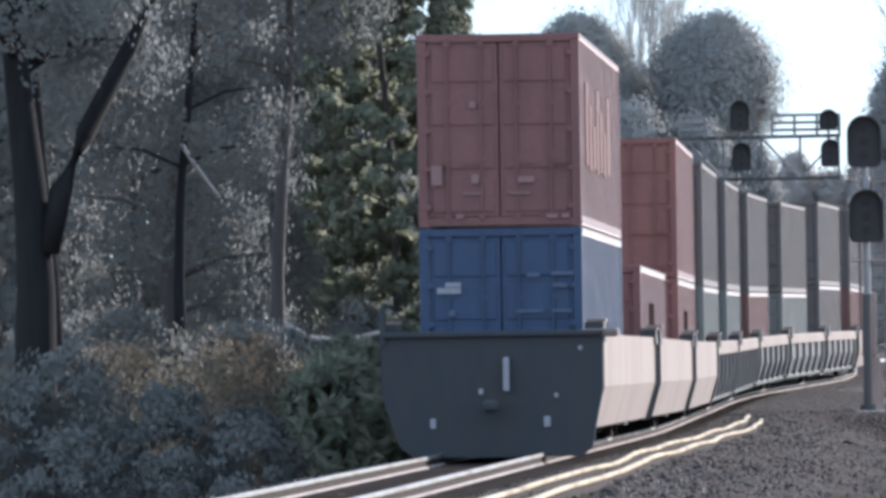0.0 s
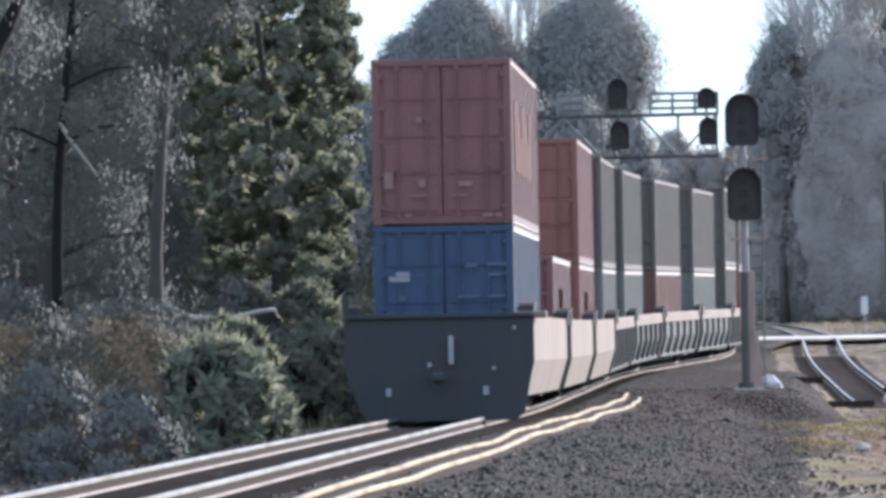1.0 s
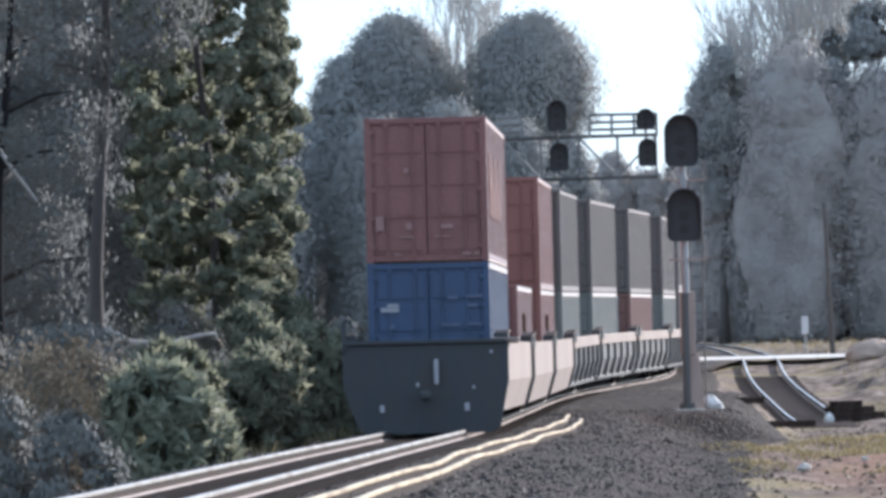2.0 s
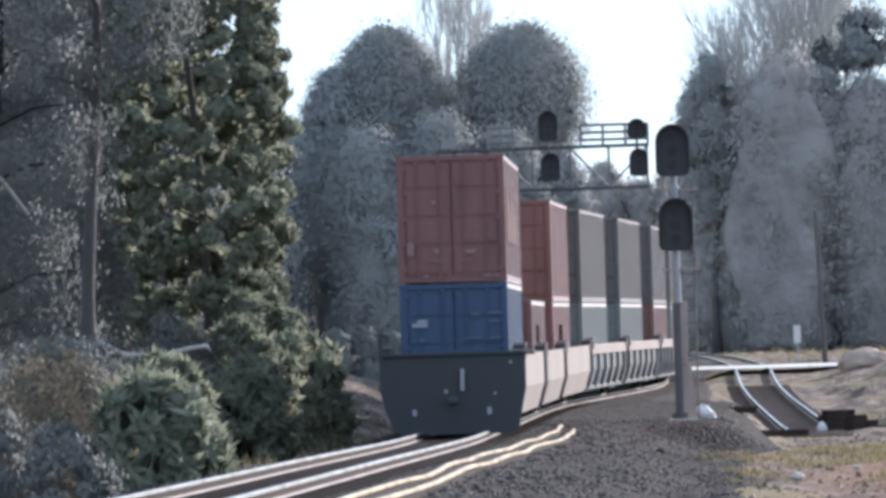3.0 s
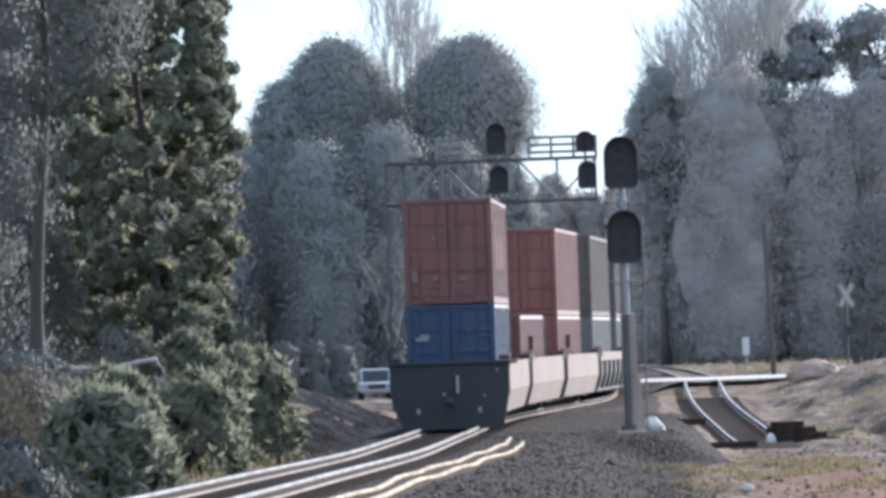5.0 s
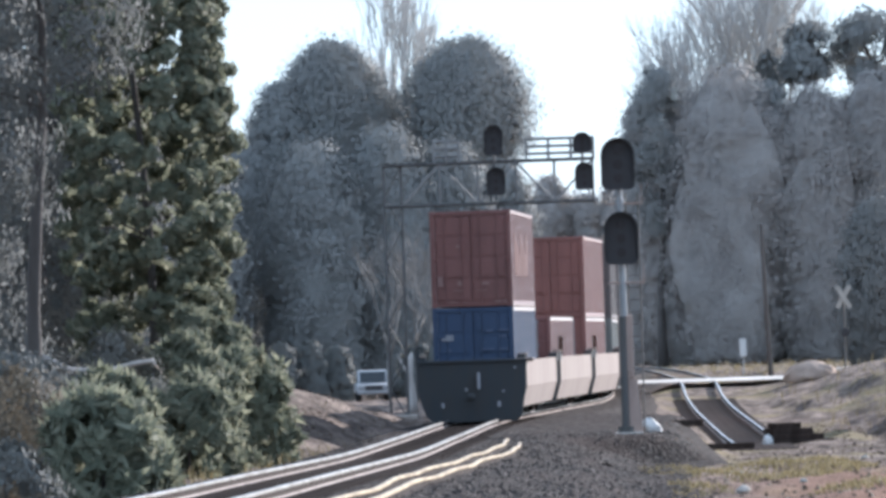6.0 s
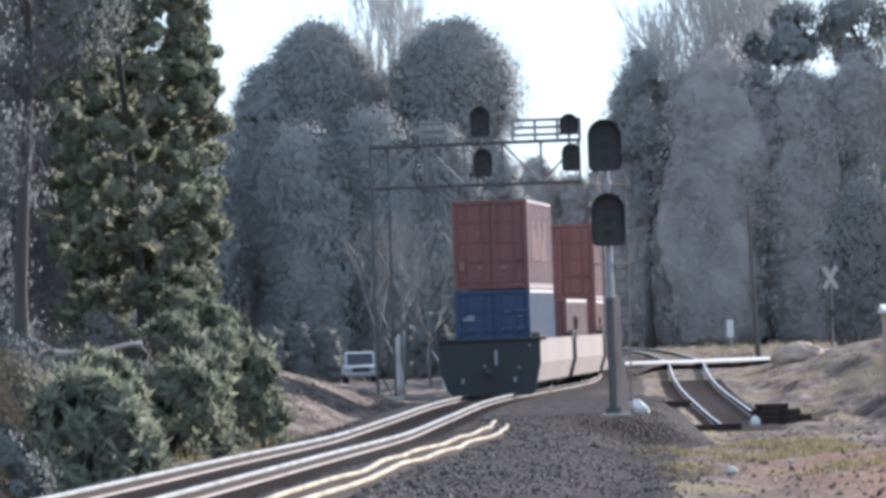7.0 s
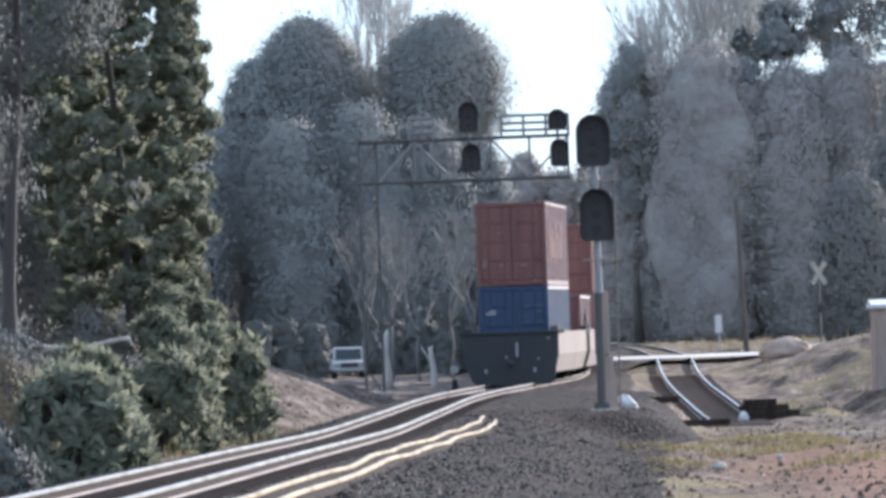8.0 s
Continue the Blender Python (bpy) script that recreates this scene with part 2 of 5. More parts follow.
M_BARK = plain("bark", (0.11, 0.098, 0.09), 0.9, 0, 0.6, 6.0, (0.06, 0.05, 0.045), (1, 1, 0.2), 0.6)
M_DARKBARK = plain("dark_bark", (0.035, 0.034, 0.035), 0.95, 0, 0.6, 6.0, (0.02, 0.02, 0.02), (1, 1, 0.2), 0.6, 0.05)
# twig colour lightened to carry the haze before the far bare trees
M_TWIG = plain("haze_pale_twigs", (0.62, 0.60, 0.57), 0.9, 0, 0.4, 6.0, (0.25, 0.23, 0.21), spec=0.2)
M_PALEBARK = plain("pale_bark", (0.58, 0.54, 0.50), 0.9, 0, 0.5, 6.0, (0.15, 0.12, 0.10), (1, 1, 0.2), 0.6)
M_GREYBARK = plain("grey_bark", (0.27, 0.255, 0.24), 0.9, 0, 0.5, 6.0, (0.15, 0.13, 0.115), (1, 1, 0.2), 0.6)
M_SILVER = plain("silver_car_paint", (0.6, 0.61, 0.62), 0.35, 0.4, 0.3, 2.0, (0.2, 0.19, 0.18))
M_GLASS = plain("dark_window_glass", (0.03, 0.035, 0.04), 0.08, 0, 0.1, 3.0)
M_RUBBER = plain("tyre_rubber", (0.02, 0.02, 0.02), 0.8, 0, 0.3, 6.0)
M_LEAF_DARK = leafy("dark_evergreen_leaves", (0.19, 0.196, 0.187), (0.205, 0.211, 0.198), 0.03, (0.215, 0.22, 0.20), 0.6)
M_LEAF = leafy("green_leaves", (0.20, 0.218, 0.155), (0.33, 0.34, 0.245), 0.45, (0.44, 0.435, 0.32))
# the next three greys have distance haze put into the leaf colour
M_LEAF_HAZE = leafy("haze_pale_leaves", (0.425, 0.395, 0.37), (0.44, 0.408, 0.38), 0.06, (0.45, 0.416, 0.385), 0.2)
M_LEAF_FAR = leafy("haze_pale_far_needles", (0.25, 0.246, 0.232), (0.265, 0.26, 0.244), 0.06, (0.275, 0.268, 0.25), 0.2)
M_LEAF_PINE = leafy("haze_pale_pine_needles", (0.32, 0.322, 0.31), (0.335, 0.337, 0.322), 0.08, (0.345, 0.345, 0.328), 0.3)
M_LEAF_DRY = leafy("brown_dry_leaves", (0.14, 0.125, 0.10), (0.23, 0.195, 0.145), 0.2, (0.30, 0.25, 0.18))
M_GRASS = leafy("dry_grass", (0.18, 0.15, 0.075), (0.38, 0.31, 0.165), 0.3, (0.50, 0.42, 0.25))


# ---- mesh helpers ----
def box(bm, x0, x1, y0, y1, z0, z1, bevel=0.0):
    m = Matrix.LocRotScale(((x0 + x1) / 2, (y0 + y1) / 2, (z0 + z1) / 2), None, (x1 - x0, y1 - y0, z1 - z0))
    made = bmesh.ops.create_cube(bm, size=1, matrix=m)["verts"]
    if bevel:
        edges = list({e for v in made for e in v.link_edges})
        bmesh.ops.bevel(bm, geom=edges, offset=bevel, segments=1, affect="EDGES")


def tube(bm, pts, radii, sides=8):
    """A bent tapering rod through points."""
    rings = []
    for i, p in enumerate(pts):
        p = Vector(p)
        a, b = Vector(pts[max(i - 1, 0)]), Vector(pts[min(i + 1, len(pts) - 1)])
        way = (b - a).normalized()
        u = way.orthogonal().normalized() if abs(way.z) < 0.9 else way.cross(Vector((0, 1, 0))).normalized()
        v = way.cross(u)
        r = radii[i] if isinstance(radii, (list, tuple)) else radii
        rings.append([bm.verts.new(p + (u * math.cos(k * 6.2832 / sides) + v * math.sin(k * 6.2832 / sides)) * r) for k in range(sides)])
    for a, b in zip(rings, rings[1:]):
        for k in range(sides):
            bm.faces.new((a[k], a[(k + 1) % sides], b[(k + 1) % sides], b[k]))
    bm.faces.new(rings[0][::-1])
    bm.faces.new(rings[-1])


def prism(bm, outline, axis, a, b):
    """An outline of 2D points swept along an axis from a to b. For 'x' the points are (y, z), 'y': (x, z), 'z': (x, y)."""
    def put(p, h):
        return {"x": (h, p[0], p[1]), "y": (p[0], h, p[1]), "z": (p[0], p[1], h)}[axis]
    lo, hi = [bm.verts.new(put(p, a)) for p in outline], [bm.verts.new(put(p, b)) for p in outline]
    n = len(outline)
    for k in range(n):
        bm.faces.new((lo[k], lo[(k + 1) % n], hi[(k + 1) % n], hi[k]))
    bm.faces.new(lo[::-1])
    bm.faces.new(hi)


def finish(name, bm, mat, smooth=False):
    bmesh.ops.recalc_face_normals(bm, faces=bm.faces)
    me = bpy.data.meshes.new(name)
    bm.to_mesh(me)
    bm.free()
    me.materials.append(mat)
    if smooth:
        me.polygons.foreach_set("use_smooth", [True] * len(me.polygons))
    return me


def part(name, bm, mat, parent, label="", smooth=False):
    """One mesh object under a thing or a part; bm may be a ready mesh."""
    me = bm if isinstance(bm, bpy.types.Mesh) else finish(name, bm, mat, smooth)
    ob = new(name, me)
    ob.parent = parent
    return tagged(ob, label)


def thing(name, x, y, z, label, category, group="", rz=0.0):
    ob = new(name)
    ob.empty_display_size = 0.3
    ob.matrix_basis = pose(x, y, z, 0, 0, rz)
    return tagged(ob, label, category, group)


def quads(name, corners, mat, core=None):
    """A mesh of loose leaves, blades or chips of k corners, from an array n x k x 3, round an added hull grid if there
    is one.
    """
    n, k = corners.shape[:2]
    co, idx, starts = corners.reshape(-1, 3), np.arange(n * k), np.arange(0, n * k, k)
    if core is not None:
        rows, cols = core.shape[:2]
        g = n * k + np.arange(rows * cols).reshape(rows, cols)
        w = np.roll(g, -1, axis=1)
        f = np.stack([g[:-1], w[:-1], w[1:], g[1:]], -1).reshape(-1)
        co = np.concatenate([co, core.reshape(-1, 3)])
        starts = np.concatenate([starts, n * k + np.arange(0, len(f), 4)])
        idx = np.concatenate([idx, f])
    me = bpy.data.meshes.new(name)
    me.vertices.add(len(co))
    me.vertices.foreach_set("co", co.reshape(-1).astype(np.float32))
    me.loops.add(len(idx))
    me.loops.foreach_set("vertex_index", idx.astype(np.int32))
    me.polygons.add(len(starts))
    me.polygons.foreach_set("loop_start", starts.astype(np.int32))
    me.polygons.foreach_set("use_smooth", np.arange(len(starts)) >= n)
    me.update(calc_edges=True)
    me.materials.append(mat)
    return me


def grid_mesh(name, X, Y, Z, mat):
    h, w = X.shape
    me = bpy.data.meshes.new(name)
    k = np.arange(h * w).reshape(h, w)
    f = np.stack([k[:-1, :-1], k[:-1, 1:], k[1:, 1:], k[1:, :-1]], -1).reshape(-1, 4)
    me.from_pydata(np.stack([X, Y, Z], -1).reshape(-1, 3).tolist(), [], f.tolist())
    me.polygons.foreach_set("use_smooth", [True] * len(me.polygons))
    me.materials.append(mat)
    return me


# ---- ground, ballast, tracks ----
def build_ground():
    xs = np.concatenate([[-3000, -900, -250, -120], np.linspace(-60, -15, 22), np.linspace(-14, 24, 84), np.linspace(26, 80, 22), [140, 300, 900, 3000]])
    ys = np.concatenate([[-900, -200, 0, 20], np.linspace(34, 165, 100), np.linspace(165.6, 245, 150), np.linspace(246, 330, 68), np.linspace(334, 620, 60), [700, 900, 1500, 4500]])
    X, Y = np.meshgrid(xs, ys)
    Z = ground_z(X, Y)
    ob = new("ground", grid_mesh("ground", X, Y, Z, M_GROUND))
    tagged(ob, "brown earth with patches of dry yellow-green grass", "ground", kind="structure")


def build_ballast():
    ys = np.arange(34, 420, 0.45)
    ds = np.linspace(-3.3, 6.6, 34)
    D, Y = np.meshgrid(ds, ys)
    rim = step(np.abs(D - 1.6), 4.3, 4.9)
    D = D + np.where((D > 5) | (D < -3), bumps(D, Y, 5, 21) * 0.7, 0)
    # bed widened near the mast so dark stone paints the slope's shade
    room = np.minimum(6.6 + 1.2 * step(Y, 164, 172) * (1 - step(Y, 196, 212)), np.maximum(side_x(Y) - main_x(Y) - 2.0, 2.2) + 20 * (1 - step(Y, 205, 225)))
    D = np.where(D > 0, D * room / 6.6, D)
    X = main_x(Y) + D
    r = np.random.RandomState(4)
    lift = 0.05 * (1 - rim) + np.where(np.abs(D) < 1.5, 0.02, 0.0)
    Z = ground_z(X, Y) + lift + r.normal(0, 0.018, X.shape) - 0.05 * rim
    ob = new("ballast_bed", grid_mesh("ballast_bed", X, Y, Z, M_BALLAST))
    tagged(ob, "bed of dark grey crushed stone under the railway track", "ballast", kind="structure")


def rail_section(head, foot, height):
    h, f = head / 2, foot / 2
    return [(-f, 0), (f, 0), (f, 0.012), (0.012, 0.035), (0.012, height - 0.055), (h, height - 0.045), (h, height - 0.008), (h - 0.012, height), (-h + 0.012, height), (-h, height - 0.008), (-h, height - 0.045), (-0.012, height - 0.055), (-0.012, 0.035), (-f, 0.012)]


def swept(section, xy, zs, heads=None):
    """A rail along a line; returns the bmesh, with the head's faces in the second material slot."""
    bm = bmesh.new()
    rows = []
    for i, (x, y) in enumerate(xy):
        a, b = xy[max(i - 1, 0)], xy[min(i + 1, len(xy) - 1)]
        w = Vector((b[0] - a[0], b[1] - a[1], 0)).normalized()
        n = Vector((w.y, -w.x, 0))
        rows.append([bm.verts.new(Vector((x, y, zs[i])) + n * p + Vector((0, 0, q))) for p, q in section])
    k = len(section)
    for a, b in zip(rows, rows[1:]):
        for j in range(k):
            f = bm.faces.new((a[j], a[(j + 1) % k], b[(j + 1) % k], b[j]))
            if heads and j in heads:
                f.material_index = 1
            elif heads and j in (1, 2, k - 2, k - 1):
                f.material_index = 2
    bm.faces.new(rows[0][::-1])
    bm.faces.new(rows[-1])
    return bm


SECTION = rail_section(0.075, 0.14, 0.17)


def track_rail(parent, line_x, line_z, ys, off, web, head):
    xy = []
    for y in ys:
        dx = (float(line_x(y + 0.5)) - float(line_x(y - 0.5)))
        n = Vector((1, -dx)).normalized()
        xy.append((float(line_x(y)) + n.x * off, y + n.y * off))
    bm = swept(SECTION, xy, [float(line_z(y)) - 0.17 for y in ys], {5, 6, 7, 8})
    ob = part("rail", bm, web, parent, "rail with a polished running head")
    ob.data.materials.append(head)
    ob.data.materials.append(M_FOOT)


def build_tracks():
    main = tagged(new("main_track"), "railway track of polished rails on timber ties", "railway track", kind="structure")
    for off in (-0.755, 0.755):
        track_rail(main, main_x, rail_z, np.arange(34, 470, 1.0), off, M_RUST, M_RAILTOP)
    siding = tagged(new("siding_track"), "railway siding with shining rails running down to a dip", "railway track", kind="structure")
    for off in (-0.755, 0.755):
        track_rail(siding, side_x, lambda y: side_z(y) + 0.15, np.arange(216 if off < 0 else 227, 520, 1.5), off, M_RUST, M_SIDERAIL)
    # two loose rails lying on the shoulder
    for k, (d, end) in enumerate(((1.92, 167.0), (2.42, 160.0))):
        ys = np.arange(36, end, 0.6)
        wob = 0.05 * np.sin(ys / 4.7 + k * 2) + 0.02 * np.sin(ys / 1.9 + k) + 0.03 * np.sin(ys / 11.0 + 1.3 * k)
        xy = [(float(main_x(y)) + d + w + 0.004 * max(y - 110, 0), y) for y, w in zip(ys, wob)]
        zs = [float(ground_z(x, y)) + 0.02 + 0.03 * abs(math.sin(y / 5.1 + k)) for x, y in xy]
        bm = swept(rail_section(0.075, 0.14, 0.15), xy, zs, {5, 6, 7, 8})
        ob = new("loose_rail", finish("loose_rail", bm, M_RUST))
        ob.data.materials.append(M_OLDRAIL)
        ob.data.materials.append(M_RUST)
        tagged(ob, "long wavy loose rail lying on the ballast shoulder", "rail", "loose rails beside the track")
    return main, siding


build_ground()
build_ballast()
MAIN, SIDING = build_tracks()


# ---- crossing road ----
def build_road():
    xs, ys = np.linspace(6.6, 70, 131), np.linspace(303.5, 309.5, 13)
    X, Y = np.meshgrid(xs, ys)
    z = np.where(X > 2, np.maximum(rail_z(306.0) * 0 + 0.5, 0.5), 0.3) + step(X, 20, 45) * 0.6
    Z = np.maximum(ground_z(X, Y) + 0.03, z) + 0.02 * (Y - 305.5)
    ob = new("road", grid_mesh("road", X, Y + (X - 10) * 0.02, Z, M_ROAD))
    tagged(ob, "concrete road over the level crossing, paled by painted glare", "road", kind="structure")


build_road()


# ---- containers ----
def corrugated(bm, along, x, y0, y1, z0, z1, depth, pitch=0.28):
    """A ribbed panel in the plane x = const, ribs upright, on the side given by the sign of depth."""
    n = int((y1 - y0) / pitch)
    w = (y1 - y0) / n
    line = []
    for i in range(n):
        a = y0 + i * w
        line += [(a, 0), (a + w * 0.28, 0), (a + w * 0.42, -depth), (a + w * 0.86, -depth)]
    line.append((y1, 0))
    lo = [bm.verts.new((x + d, y, z0)) for y, d in line]
    hi = [bm.verts.new((x + d, y, z1)) for y, d in line]
    for k in range(len(line) - 1):
        bm.faces.new((lo[k], lo[k + 1], hi[k + 1], hi[k]))


def container(label, paint, height, marks=(), length=12.19, trim=None, top=None, lettering=()):
    """A freight container: origin at the bottom centre of its door end, y ahead along its length."""
    W, H, L = 2.438, height, length
    ob = thing("shipping_container", 0, 0, 0, label, "shipping container", "containers on the train")
    bm = bmesh.new()
    for s in (-1, 1):
        corrugated(bm, "y", s * (W / 2 - 0.012), 0.2, L - 0.16, 0.16, H - 0.1, s * 0.036)
    box(bm, -W / 2 + 0.06, W / 2 - 0.06, L - 0.07, L - 0.03, 0.1, H - 0.1)
    box(bm, -W / 2 + 0.05, W / 2 - 0.05, 0.1, L - 0.1, H - 0.04, H - 0.012)
    box(bm, -W / 2 + 0.05, W / 2 - 0.05, 0.1, L - 0.1, 0.1, 0.14)
    part("shell", bm, paint, ob)
    rails = []
    bm = bmesh.new()
    for s in (-1, 1):
        x0, x1 = sorted((s * W / 2, s * (W / 2 - 0.07)))
        box(bm, x0, x1, 0.17, L - 0.17, 0.02, 0.16, 0.01)
        rails.append((x0, x1))
        for y0, y1 in ((0.0, 0.16), (L - 0.16, L)):
            x2, x3 = sorted((s * W / 2, s * (W / 2 - 0.14)))
            box(bm, x2, x3, y0, y1, 0.11, H - 0.11, 0.012)
    for y0, y1 in ((0.02, 0.14), (L - 0.14, L - 0.02)):
        box(bm, -W / 2 + 0.14, W / 2 - 0.14, y0, y1, 0.02, 0.15, 0.01)
        box(bm, -W / 2 + 0.14, W / 2 - 0.14, y0, y1, H - 0.13, H - 0.01, 0.01)
    part("frame", bm, trim or paint, ob)
    for x0, x1 in rails:
        bm = bmesh.new()
        box(bm, x0, x1, 0.17, L - 0.17, H - (0.12 if top else 0.1), H - 0.01, 0.01)
        part("top_rail", bm, top or paint, ob, "top rail painted pale as its glint" if top else "")
    for y0, y1, z0, z1, mat in lettering:
        bm = bmesh.new()
        box(bm, W / 2 - 0.03, W / 2 + 0.004, y0, y1, z0, z1)
        part("side_marking", bm, mat, ob)
    for sx in (-1, 1):
        for y0, y1 in ((-0.006, 0.172), (L - 0.172, L + 0.006)):
            for z0, z1 in ((0, 0.118), (H - 0.118, H)):
                bm = bmesh.new()
                x0, x1 = sorted((sx * (W / 2 + 0.004), sx * (W / 2 - 0.158)))
                box(bm, x0, x1, y0, y1, z0, z1, 0.014)
                part("corner_casting", bm, trim or paint, ob)
    for s in (-1, 1):
        x0, x1 = sorted((s * 0.012, s * (W / 2 - 0.145)))
        bm = bmesh.new()
        box(bm, x0, x1, 0.055, 0.10, 0.16, H - 0.14, 0.006)
        n, panels = 4, []
        for k in range(n):
            zc = 0.16 + (H - 0.3) * (k + 0.5) / n
            panels.append((zc - (H - 0.3) / n * 0.40, zc + (H - 0.3) / n * 0.40))
        door = part("door", bm, paint, ob)
        for za, zc in panels:
            bm = bmesh.new()
            box(bm, x0 + 0.06, x1 - 0.06, 0.032, 0.06, za, zc, 0.012)
            part("door_panel", bm, paint, door)
        for f in (0.24, 0.72):
            bm = bmesh.new()
            xr = s * (0.012 + (W / 2 - 0.157) * f)
            tube(bm, [(xr, 0.008, 0.10), (xr, 0.008, H - 0.08)], 0.02, 6)
            for z in (0.16, H * 0.36, H * 0.64, H - 0.16):
                box(bm, xr - 0.045, xr + 0.045, -0.008, 0.034, z - 0.035, z + 0.035)
            box(bm, min(xr, xr + s * 0.28), max(xr, xr + s * 0.28), -0.016, 0.002, H * 0.36 - 0.1, H * 0.36 - 0.07)
            part("locking_bar", bm, M_STEEL if height < 2.8 else trim or paint, door)
        for k in range(5):
            bm = bmesh.new()
            z = 0.3 + (H - 0.6) * k / 4
            xa, xb = sorted((s * (W / 2 - 0.01), s * (W / 2 - 0.2)))
            box(bm, xa, xb, -0.004, 0.05, z - 0.04, z + 0.04, 0.008)
            part("hinge", bm, trim or paint, door)
    for x, z, w, h, mat in marks:
        bm = bmesh.new()
        box(bm, x - w / 2, x + w / 2, -0.03, 0.0, z - h / 2, z + h / 2, 0.004)
        part("marking", bm, mat, ob)
    return ob


# ---- well cars ----
def side_outline(z_top=1.72):
    return [(1.60, z_top), (1.60, 0.95), (1.42, 0.34), (1.34, 0.34), (1.52, 0.97), (1.52, z_top)]


PITCH = 19.6


def truck(parent, y):
    t = bmesh.new()
    for s in (-1, 1):
        prism(t, [(y - 1.15, 0.30), (y - 0.55, 0.22), (y + 0.55, 0.22), (y + 1.15, 0.30), (y + 1.15, 0.55), (y + 0.5, 0.74), (y - 0.5, 0.74), (y - 1.15, 0.55)], "x", s * 0.98 - 0.06, s * 0.98 + 0.06)
    box(t, -1.0, 1.0, y - 0.22, y + 0.22, 0.38, 0.70, 0.03)
    ob = part("truck_frame", t, M_CARDARK, parent)
    for dy in (-0.89, 0.89):
        w = bmesh.new()
        tube(w, [(-0.86, 0, 0), (0.86, 0, 0)], 0.08, 10)
        for s in (-1, 1):
            tube(w, [(s * 0.69, 0, 0), (s * 0.72, 0, 0)], 0.48, 28)
            tube(w, [(s * 0.72, 0, 0), (s * 0.83, 0, 0)], 0.455, 28)
        part("wheelset", w, M_RUST, ob).location = (0, y + dy, 0.46)


def well_car(kind, last=False):
    """One unit of an articulated well car: origin on the rail level at the middle of its rear truck, y ahead."""
    label = {"plate": "dusty white well car unit with smooth folded side plates", "post": "grimy grey well car unit with a white top rail"}[kind]
    ob = thing("well_car", 0, 0, 0, label, "railway car", "well cars of the train")
    y0, y1 = (0.7, PITCH - 1.0)
    for s in (-1, 1):
        if kind == "plate":
            bm = bmesh.new()
            prism(bm, [(s * x, z) for x, z in side_outline()], "y", y0, y1)
            plate = part("side_plate", bm, M_CARWHITE, ob, "dusty white folded side plate")
            for yy in (y0 + 0.02, y1 - 0.02):
                e = bmesh.new()
                prism(e, [(s * 1.63, 1.80), (s * 1.63, 0.93), (s * 1.45, 0.31), (s * 1.28, 0.31), (s * 1.46, 0.97), (s * 1.46, 1.80)], "y", yy - 0.05, yy + 0.05)
                part("end_stiffener", e, M_CARDARK, plate)
        else:
            bm = bmesh.new()
            box(bm, min(s * 1.60, s * 1.42), max(s * 1.60, s * 1.42), y0, y1, 1.42, 1.72, 0.02)
            rail_ = part("top_rail", bm, M_CARWHITE, ob, "dusty white top rail")
            bm = bmesh.new()
            prism(bm, [(s * 1.50, 1.42), (s * 1.50, 0.95), (s * 1.32, 0.40), (s * 1.26, 0.40), (s * 1.44, 0.97), (s * 1.44, 1.42)], "y", y0, y1)
            sheet = part("side_sheet", bm, M_CARDARK, ob, "grimy dark side sheet")
            for k in range(6):
                e = bmesh.new()
                yy = y0 + 0.6 + (y1 - y0 - 1.2) * k / 5
                prism(e, [(s * 1.60, 1.42), (s * 1.60, 0.95), (s * 1.46, 0.40), (s * 1.31, 0.40), (s * 1.42, 0.95), (s * 1.42, 1.42)], "y", yy - 0.16, yy + 0.16)
                part("side_post", e, M_CARPOST, sheet)
            bm = bmesh.new()
            box(bm, min(s * 1.2, s * 1.42), max(s * 1.2, s * 1.42), y0, y1, 0.32, 0.44, 0.02)
            part("bottom_rail", bm, M_CARDARK, ob)
    bm = bmesh.new()
    box(bm, -1.3, 1.3, y0, y1, 0.30, 0.437, 0.02)
    part("well_floor", bm, M_CARDARK, ob)
    # rear bulkhead's black also stands in for its shade
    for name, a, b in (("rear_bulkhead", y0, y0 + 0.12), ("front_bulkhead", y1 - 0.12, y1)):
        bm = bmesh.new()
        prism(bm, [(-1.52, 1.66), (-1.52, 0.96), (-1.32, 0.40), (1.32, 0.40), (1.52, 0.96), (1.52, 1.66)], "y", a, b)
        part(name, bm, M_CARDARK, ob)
    if not last:
        bm = bmesh.new()
        prism(bm, [(-0.55, -0.1), (0.55, -0.1), (0.9, y0 + 0.1), (-0.9, y0 + 0.1)], "z", 0.66, 0.95)
        part("rear_platform", bm, M_CARDARK, ob)
    bm = bmesh.new()
    prism(bm, [(-0.9, y1 - 0.1), (0.9, y1 - 0.1), (0.5, PITCH - 0.1), (-0.5, PITCH - 0.1)], "z", 0.66, 0.95)
    part("front_platform", bm, M_CARDARK, ob)
    truck(ob, 3.2 if last else 0.0)
    for s in (-1, 1):
        for name, yy, h in (("rear_bracket", y0 + 0.1, 0.17), ("front_bracket", y1 - 0.15, 0.12)):
            bm = bmesh.new()
            prism(bm, [(yy - 0.3, 1.60), (yy + 0.5, 1.60), (yy + 0.4, 1.72 + h * 0.4), (yy + 0.1, 1.72 + h), (yy - 0.3, 1.72 + h)], "x", min(s * 1.36, s * 1.64), max(s * 1.36, s * 1.64))
            bracket = part(name, bm, M_CARDARK, ob)
            bm = bmesh.new()
            box(bm, min(s * 1.38, s * 1.66), max(s * 1.38, s * 1.66), yy - 0.1, yy + 0.5, 1.725 + h, 1.775 + h, 0.01)
